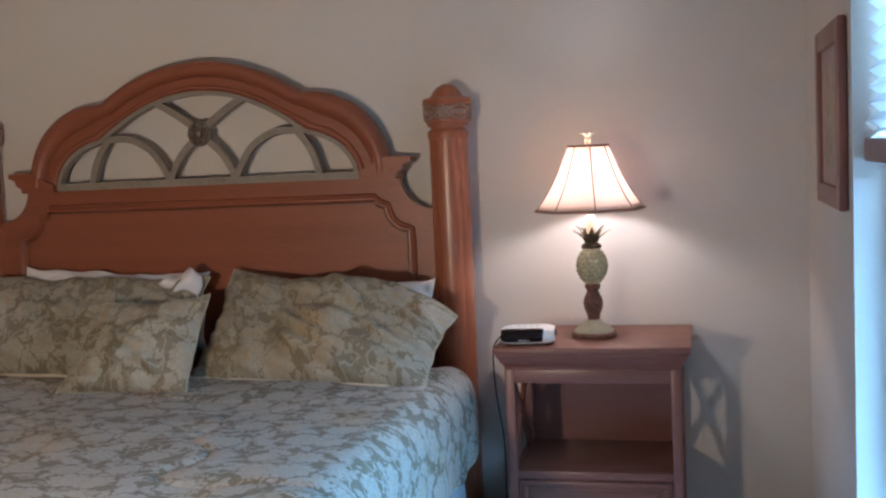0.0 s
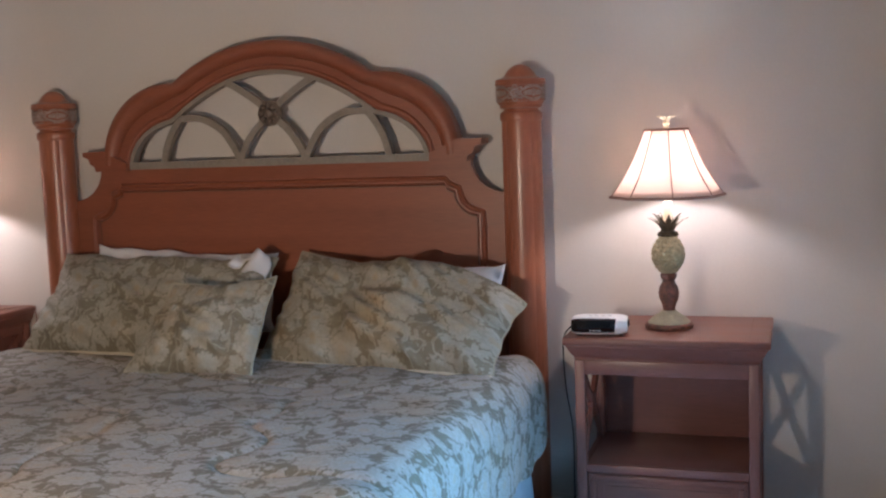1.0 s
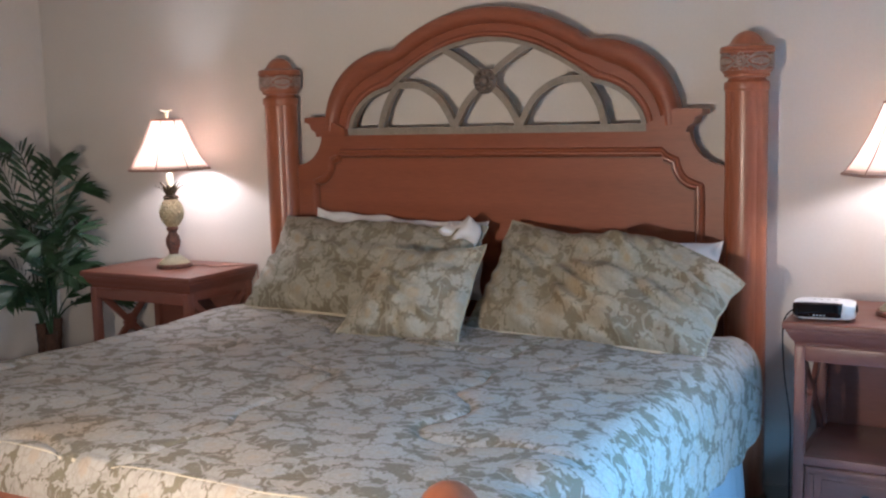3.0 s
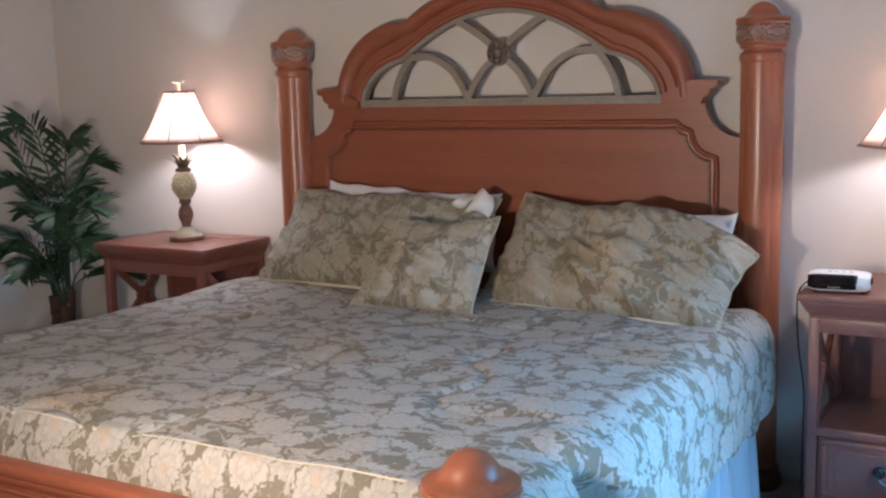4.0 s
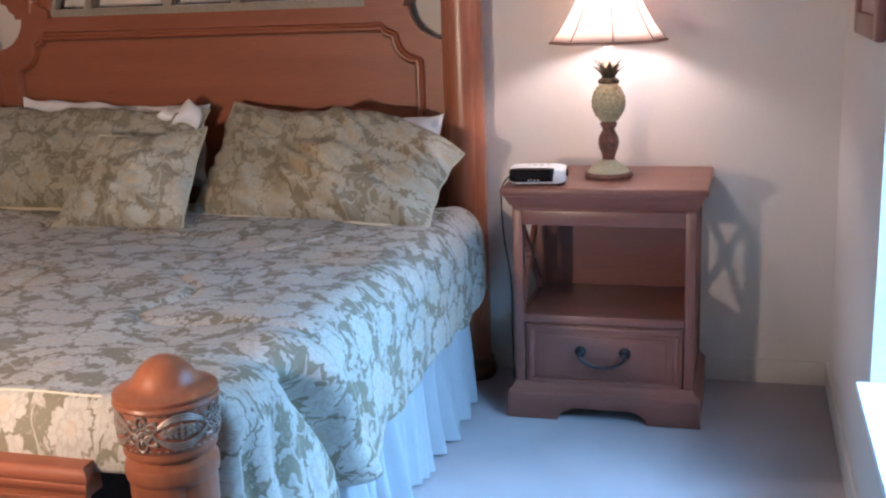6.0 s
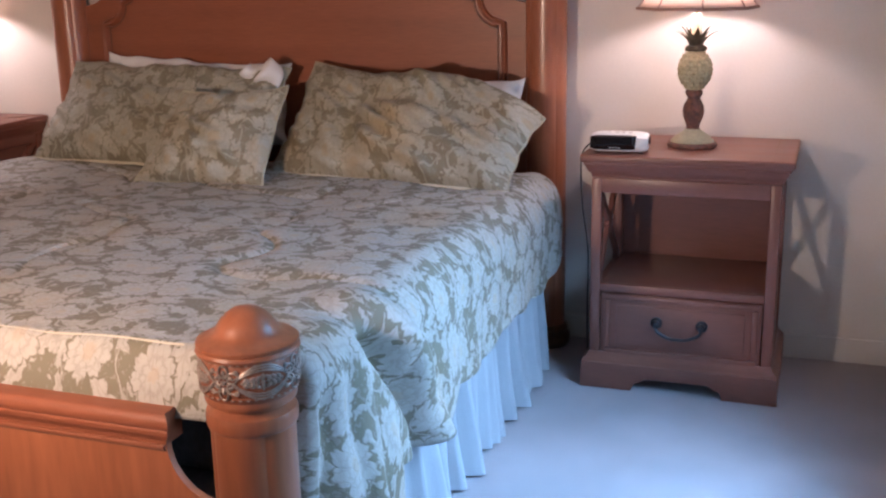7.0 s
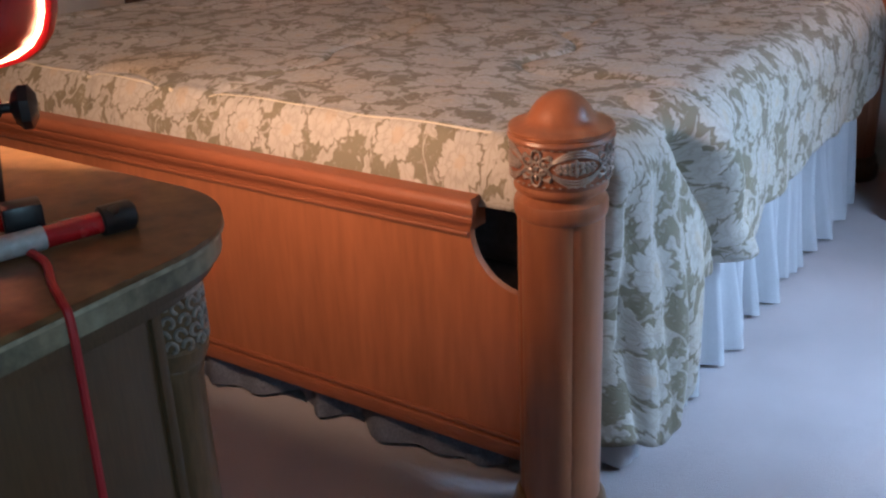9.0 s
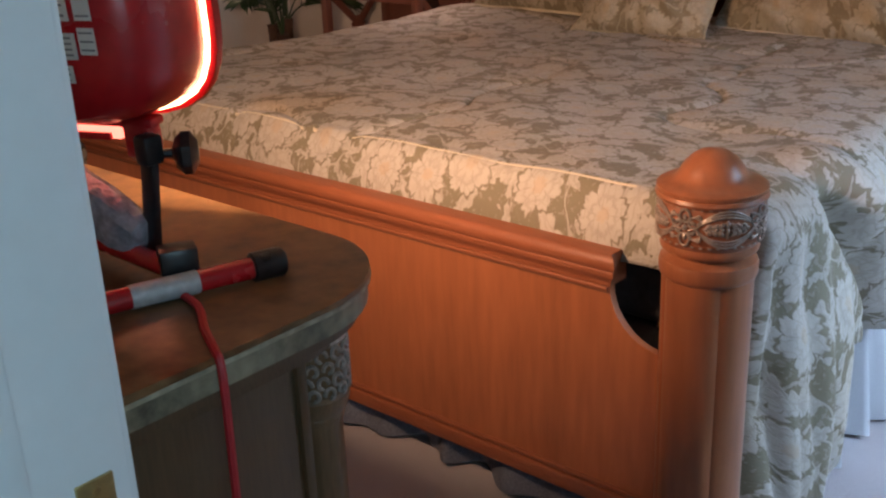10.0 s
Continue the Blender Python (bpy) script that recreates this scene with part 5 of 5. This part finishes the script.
# ---------------------------------------------------------------- dresser
def dresser():
    """Long chest with a thick stone top and carved corner columns; its drawers face the bed."""
    x0, x1, y0, y1, zt = -0.86, 0.989, -3.49, -2.957, 0.84
    d = thing("dresser", "olive-brown dresser with a brown marble top and carved corner columns", "dresser")

    def plan(x0, x1, y0, y1, r, z0, z1):
        pts = [(x0, y0), (x1, y0)]
        for (cx, cy, a0) in ((x1 - r, y1 - r, 0), (x0 + r, y1 - r, 90)):
            pts += [(cx + r * math.cos(radians(a0 + 9 * i)), cy + r * math.sin(radians(a0 + 9 * i))) for i in range(11)]
        bm = bmesh.new()
        a = [bm.verts.new((x, y, z0)) for x, y in pts]
        b = [bm.verts.new((x, y, z1)) for x, y in pts]
        k = len(pts)
        bm.faces.new(a[::-1]), bm.faces.new(b)
        for i in range(k):
            bm.faces.new((a[i], a[(i + 1) % k], b[(i + 1) % k], b[i]))
        return bm, b

    bm, rim = plan(x0, x1, y0, y1, 0.17, zt - 0.012, zt)
    bmesh.ops.bevel(bm, geom=[e for e in bm.edges if all(v.co.z > zt - 0.001 for v in e.verts)], offset=0.006, segments=2, affect="EDGES", profile=0.5)
    top = part("marble_top", bm, M_MARBLE, d, "polished brown marble slab")
    bm, rim = plan(x0 + 0.004, x1 - 0.004, y0, y1 - 0.004, 0.167, zt - 0.04, zt - 0.012)
    part("marble_edge", bm, M_MEDGE, top, "rough bevelled marble edge")
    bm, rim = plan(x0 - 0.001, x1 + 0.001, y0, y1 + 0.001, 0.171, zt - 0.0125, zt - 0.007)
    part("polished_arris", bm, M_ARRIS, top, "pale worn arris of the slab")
    for i, (dx, z0, z1) in enumerate(((0.014, zt - 0.056, zt - 0.04), (0.03, zt - 0.075, zt - 0.056))):
        bm, rim = plan(x0 + dx, x1 - dx, y0, y1 - dx, 0.16, z0, z1)
        part("cornice", bm, M_DRESS, d)
    part("carcass", boxes(((x0 + x1) / 2, -3.305, 0.43, x1 - x0 - 0.1, 0.36, 0.7), ((x0 + x1) / 2, y1 - 0.13, 0.43, x1 - x0 - 0.24, 0.14, 0.7), bevel=0.004), M_DRESS, d)
    part("plinth", boxes(((x0 + x1) / 2, (y0 + y1 - 0.02) / 2, 0.05, x1 - x0 - 0.04, y1 - y0 - 0.04, 0.1), bevel=0.01), M_DRESS, d)
    for x in (x0 + 0.05, x1 - 0.05):
        part("side_frame", boxes((x, y1 - 0.178, 0.43, 0.012, 0.016, 0.68), (x, y0 + 0.03, 0.43, 0.012, 0.045, 0.68), (x, (y0 + y1) / 2 - 0.09, 0.125, 0.0115, 0.3, 0.06), bevel=0.004), M_DRESS, d)
        sx = x - 0.022 if x > 0 else x + 0.022
        col = part("corner_column", lathe([(0.044, 0.1), (0.046, 0.13), (0.037, 0.15), (0.035, 0.2), (0.035, 0.655), (0.038, 0.662), (0.036, 0.668), (0.038, 0.676), (0.042, 0.686), (0.044, 0.7), (0.045, 0.775), (0.042, 0.778)], 36,
                                          lambda r, z, a: r * (1 - (0.05 if 0.2 <= z <= 0.655 else 0) * abs(math.sin(5 * a)))), M_COLUMN, d, "fluted corner column", pose(sx - (0.014 if x > 0 else -0.014), y1 - 0.128, 0))
        for row, (z, sg) in enumerate(((0.752, 1), (0.734, -1), (0.716, 1), (0.7, -1))):
            pts = []
            for i in range(13):
                t, q = i / 12 * 5.0, 0.185 * (1 - i / 18)
                pts.append((0.0462 * math.cos(sg * q * math.cos(t)), 0.0462 * math.sin(sg * q * math.cos(t)), z + 0.062 * q * math.sin(t)))
            scroll = finish(tube(pts, 0.0028, 6), "capital_scroll", M_SILVER)
            for k in range(14):
                ob = new("capital_scroll", scroll)
                ob.parent, ob.matrix_basis = col, pose(0, 0, 0, 0, 0, 360 / 14 * (k + 0.5 * (row % 2)))
        part("capital_bell", lathe([(0.034, 0.648), (0.037, 0.656), (0.0365, 0.662), (0.041, 0.668), (0.0455, 0.68), (0.047, 0.69), (0.044, 0.694)], 30), M_COLUMN, col)
        part("capital_band", lathe([(0.045, 0), (0.047, 0.003), (0.045, 0.006), (0.047, 0.009), (0.045, 0.012)], 30), M_SILVER, col, m=pose(0, 0, 0.762))
    w = (x1 - x0 - 0.26) / 3
    for c in range(3):
        for r in range(3):
            cx, cz = x0 + 0.13 + w * (c + 0.5), 0.21 + 0.205 * r
            dr = part("drawer", boxes((cx, y1 - 0.058, cz, w - 0.02, 0.02, 0.185), bevel=0.005), M_DRESS, d)
            part("knob", lathe([(0.008, 0), (0.008, 0.012), (0.016, 0.018), (0.014, 0.026), (0.004, 0.029)], 16), M_IRON, dr, m=pose(cx, y1 - 0.049, cz, -90, 0, 0))
    return zt


ZT = dresser()


# ---------------------------------------------------------------- work light
def work_light():
    w = thing("work_light", "switched-on red halogen work light on a low tube stand", "work light")
    fwd = AIM
    right = fwd.cross(Vector((0, 0, 1))).normalized()
    up = right.cross(fwd).normalized()
    m = Matrix((right, fwd, up)).transposed().to_4x4()
    m.translation = HEAD

    # housing: rounded dish, deep towards the back
    def outline(k, y, n=40, ex=3.2):
        out = []
        for i in range(n):
            a = 2 * math.pi * i / n
            c, s = math.cos(a), math.sin(a)
            q = (abs(c) ** ex + abs(s) ** ex) ** (-1 / ex)
            out.append((0.165 * k * q * c, y, 0.135 * k * q * s))
        return out

    def shell(rows, back=True, front=True):
        bm = bmesh.new()
        rr = [[bm.verts.new(p) for p in outline(k, y)] for k, y in rows]
        for a, b in zip(rr, rr[1:]):
            for i in range(len(a)):
                bm.faces.new((a[i], b[i], b[(i + 1) % len(a)], a[(i + 1) % len(a)]))
        if back:
            bm.faces.new(rr[0])
        if front:
            bm.faces.new(rr[-1][::-1])
        bmesh.ops.recalc_face_normals(bm, faces=bm.faces[:])
        return bm
    head = part("housing", shell([(0.4, -0.085), (0.62, -0.082), (0.8, -0.07), (0.9, -0.045), (0.94, -0.01), (0.95, 0.03), (0.955, 0.045)], True, False), M_RED, w, "glossy red rounded housing", m)
    part("front_rim", shell([(0.99, 0.052), (1.03, 0.054), (1.04, 0.064), (1.02, 0.072), (0.985, 0.074), (0.95, 0.072), (0.95, 0.056), (0.99, 0.052)], False, False), M_RED, head)
    part("glowing_gasket", shell([(0.96, 0.0455), (0.985, 0.047), (0.985, 0.0515), (0.96, 0.0515)], False, False), M_HALO, head, "glowing gap round the glass")
    pane = part("front_glass", shell([(0.945, 0.064), (0.945, 0.068)]), M_GLASS, head, "clear front glass")
    pane.visible_shadow = False
    part("reflector", shell([(0.35, -0.06), (0.6, -0.045), (0.82, -0.01), (0.92, 0.04)], True, False), M_TAPE, head, "bright metal reflector")
    part("halogen_bulb", tube([(-0.06, -0.005, 0), (0.06, -0.005, 0)], 0.006, 10), M_BULB, head, "glowing halogen tube")
    for cx, cz, a, b, rows in ((0.05, 0.03, 0.05, 0.036, 3), (0.052, -0.016, 0.052, 0.03, 4), (0.046, -0.048, 0.044, 0.02, 3), (0.094, 0.028, 0.022, 0.03, 2), (0.094, -0.01, 0.022, 0.03, 3), (-0.02, 0.0, 0.05, 0.05, 4)):
        lb = part("label", boxes((cx, -0.0868, cz, a, 0.001, b), bevel=0), M_LABEL, head, "paper warning label", smooth=0)
        for r in range(rows):
            part("print_bar", boxes((cx, -0.0876, cz + b * (0.32 - 0.64 * r / max(1, rows - 1)), a * 0.8, 0.0006, b * 0.07), bevel=0), M_INK, lb, smooth=0)
    # bracket, tightening knob, post
    px, py = 0.75, -3.177
    part("bracket", boxes((0.08, 0, -0.147, 0.036, 0.03, 0.05), (0.075, 0, -0.128, 0.06, 0.03, 0.012), bevel=0.004), M_RED, w, "", m)
    part("clamp", boxes((px + 0.006, py, 1.0, 0.026, 0.026, 0.036), bevel=0.005), M_PLBLACK, w)
    part("post", boxes((0, 0, 0, 0.024, 0.012, 0.155), bevel=0.003), M_PLBLACK, w, "flat black upright", pose(px - 0.004, py, 0.935, 0, 9, 0))
    side = Vector((0.62, 0.78, 0)).normalized()
    k0 = Vector((px, py, 0.992))
    part("knob_stem", tube([k0, k0 + side * 0.04], 0.006, 10), M_PLBLACK, w)
    kn = lathe([(0.006, 0), (0.018, 0.004), (0.026, 0.012), (0.026, 0.022), (0.014, 0.03), (0.002, 0.031)], 28, lambda r, z, a: r * (1 + 0.05 * math.cos(7 * a)))
    part("tightening_knob", kn, M_PLBLACK, w, "black plastic knob", Matrix.Translation(k0 + side * 0.03) @ side.to_track_quat("Z", "Y").to_matrix().to_4x4())
    # glowing vents under the housing, carrying handle with its strap
    vent = part("vent", boxes((0.022, 0.0, -0.139, 0.075, 0.03, 0.02), bevel=0.003), M_VENT, w, "glowing vent under the housing", m)
    part("vent_bar", boxes((0.022, -0.017, -0.1445, 0.05, 0.005, 0.009), (0.022, -0.017, -0.128, 0.085, 0.006, 0.005), bevel=0.001), M_RED, vent)
    grip = part("handle_grip", tube(smooth_line([(0.66, -3.27, 1.16), (0.675, -3.275, 1.1), (0.69, -3.275, 1.04), (0.7, -3.27, 0.985)], 6), 0.016, 12), M_PLBLACK, w, "black padded handle")
    part("strap", tube(smooth_line([(0.672, -3.29, 1.155), (0.688, -3.295, 1.11), (0.706, -3.294, 1.07), (0.712, -3.288, 1.045)], 6), 0.006, 8), M_STRAP, grip, "yellow-green strap")
    # stand: two cross tubes with a spine
    sp0, sp1 = Vector((0.81, -3.2, 0.868)), Vector((0.45, -3.19, 0.868))
    part("spine", tube([sp0, sp1], 0.013, 12), M_RED, w)
    part("joint", boxes((0, 0, 0, 0.045, 0.035, 0.036), bevel=0.003), M_PLBLACK, w, "black joint block", Matrix.Translation((0.805, -3.19, 0.875)) @ Euler((0, 0, radians(62))).to_matrix().to_4x4())
    a, b = Vector((0.775, -3.39, 0.856)), Vector((0.861, -3.114, 0.856))
    way = (b - a).normalized()
    f = part("stand_foot", tube([a, b], 0.0135, 16), M_RED, w, "red tubular foot")
    part("rubber_cap", tube([b - way * 0.012, b - way * 0.01, b + way * 0.026, b + way * 0.03], 0.0185, 16, taper=lambda t: 1.0 if 0.2 < t < 0.9 else 0.85), M_PLBLACK, f, "black rubber end cap")
    part("rubber_cap", tube([a + way * 0.012, a - way * 0.03], 0.0185, 16), M_PLBLACK, f)
    part("tape_wrap", tube([a + way * 0.13, a + way * 0.21], 0.0142, 16), M_TAPE, f, "silver tape wrapped round the foot")
    a2, b2 = Vector((0.44, -3.33, 0.856)), Vector((0.455, -3.14, 0.856))
    f2 = part("stand_foot", tube([a2, b2], 0.0135, 16), M_RED, w)
    w2 = (b2 - a2).normalized()
    part("rubber_cap", tube([b2 - w2 * 0.012, b2 + w2 * 0.03], 0.0185, 16), M_PLBLACK, f2)
    part("rubber_cap", tube([a2 + w2 * 0.012, a2 - w2 * 0.03], 0.0185, 16), M_PLBLACK, f2)
    part("power_cord", tube(smooth_line([(0.80, -3.2, 0.862), (0.83, -3.21, 0.848), (0.88, -3.222, 0.846), (0.935, -3.255, 0.846), (0.978, -3.276, 0.843), (0.995, -3.282, 0.822), (0.996, -3.284, 0.7),
                                         (0.998, -3.29, 0.4), (1.004, -3.3, 0.05), (1.03, -3.35, 0.008), (1.05, -3.46, 0.008)], 8), 0.005, 8), M_CORDRED, w, "red rubber power cord")


work_light()


def wrapped_bundle():
    """A crumpled film packet lying across the stand."""
    rnd = random.Random(3)
    bm = lathe([(0.004, 0), (0.022, 0.006), (0.031, 0.03), (0.033, 0.08), (0.03, 0.12), (0.031, 0.15), (0.024, 0.17), (0.008, 0.176)], 18)
    for v in bm.verts:
        k = 0.009 * noise.noise(v.co * 55) + 0.004 * noise.noise(v.co * 120)
        v.co.x += k
        v.co.y += 0.8 * k
    single("wrapped_packet", bm, M_WRAP, "crumpled clear film packet lying on the work light stand", "packet",
           Matrix.Translation((0.738, -3.19, 0.884)) @ Vector((-0.72, -0.1, 0.32)).to_track_quat("Z", "Y").to_matrix().to_4x4(), smooth=20)


wrapped_bundle()
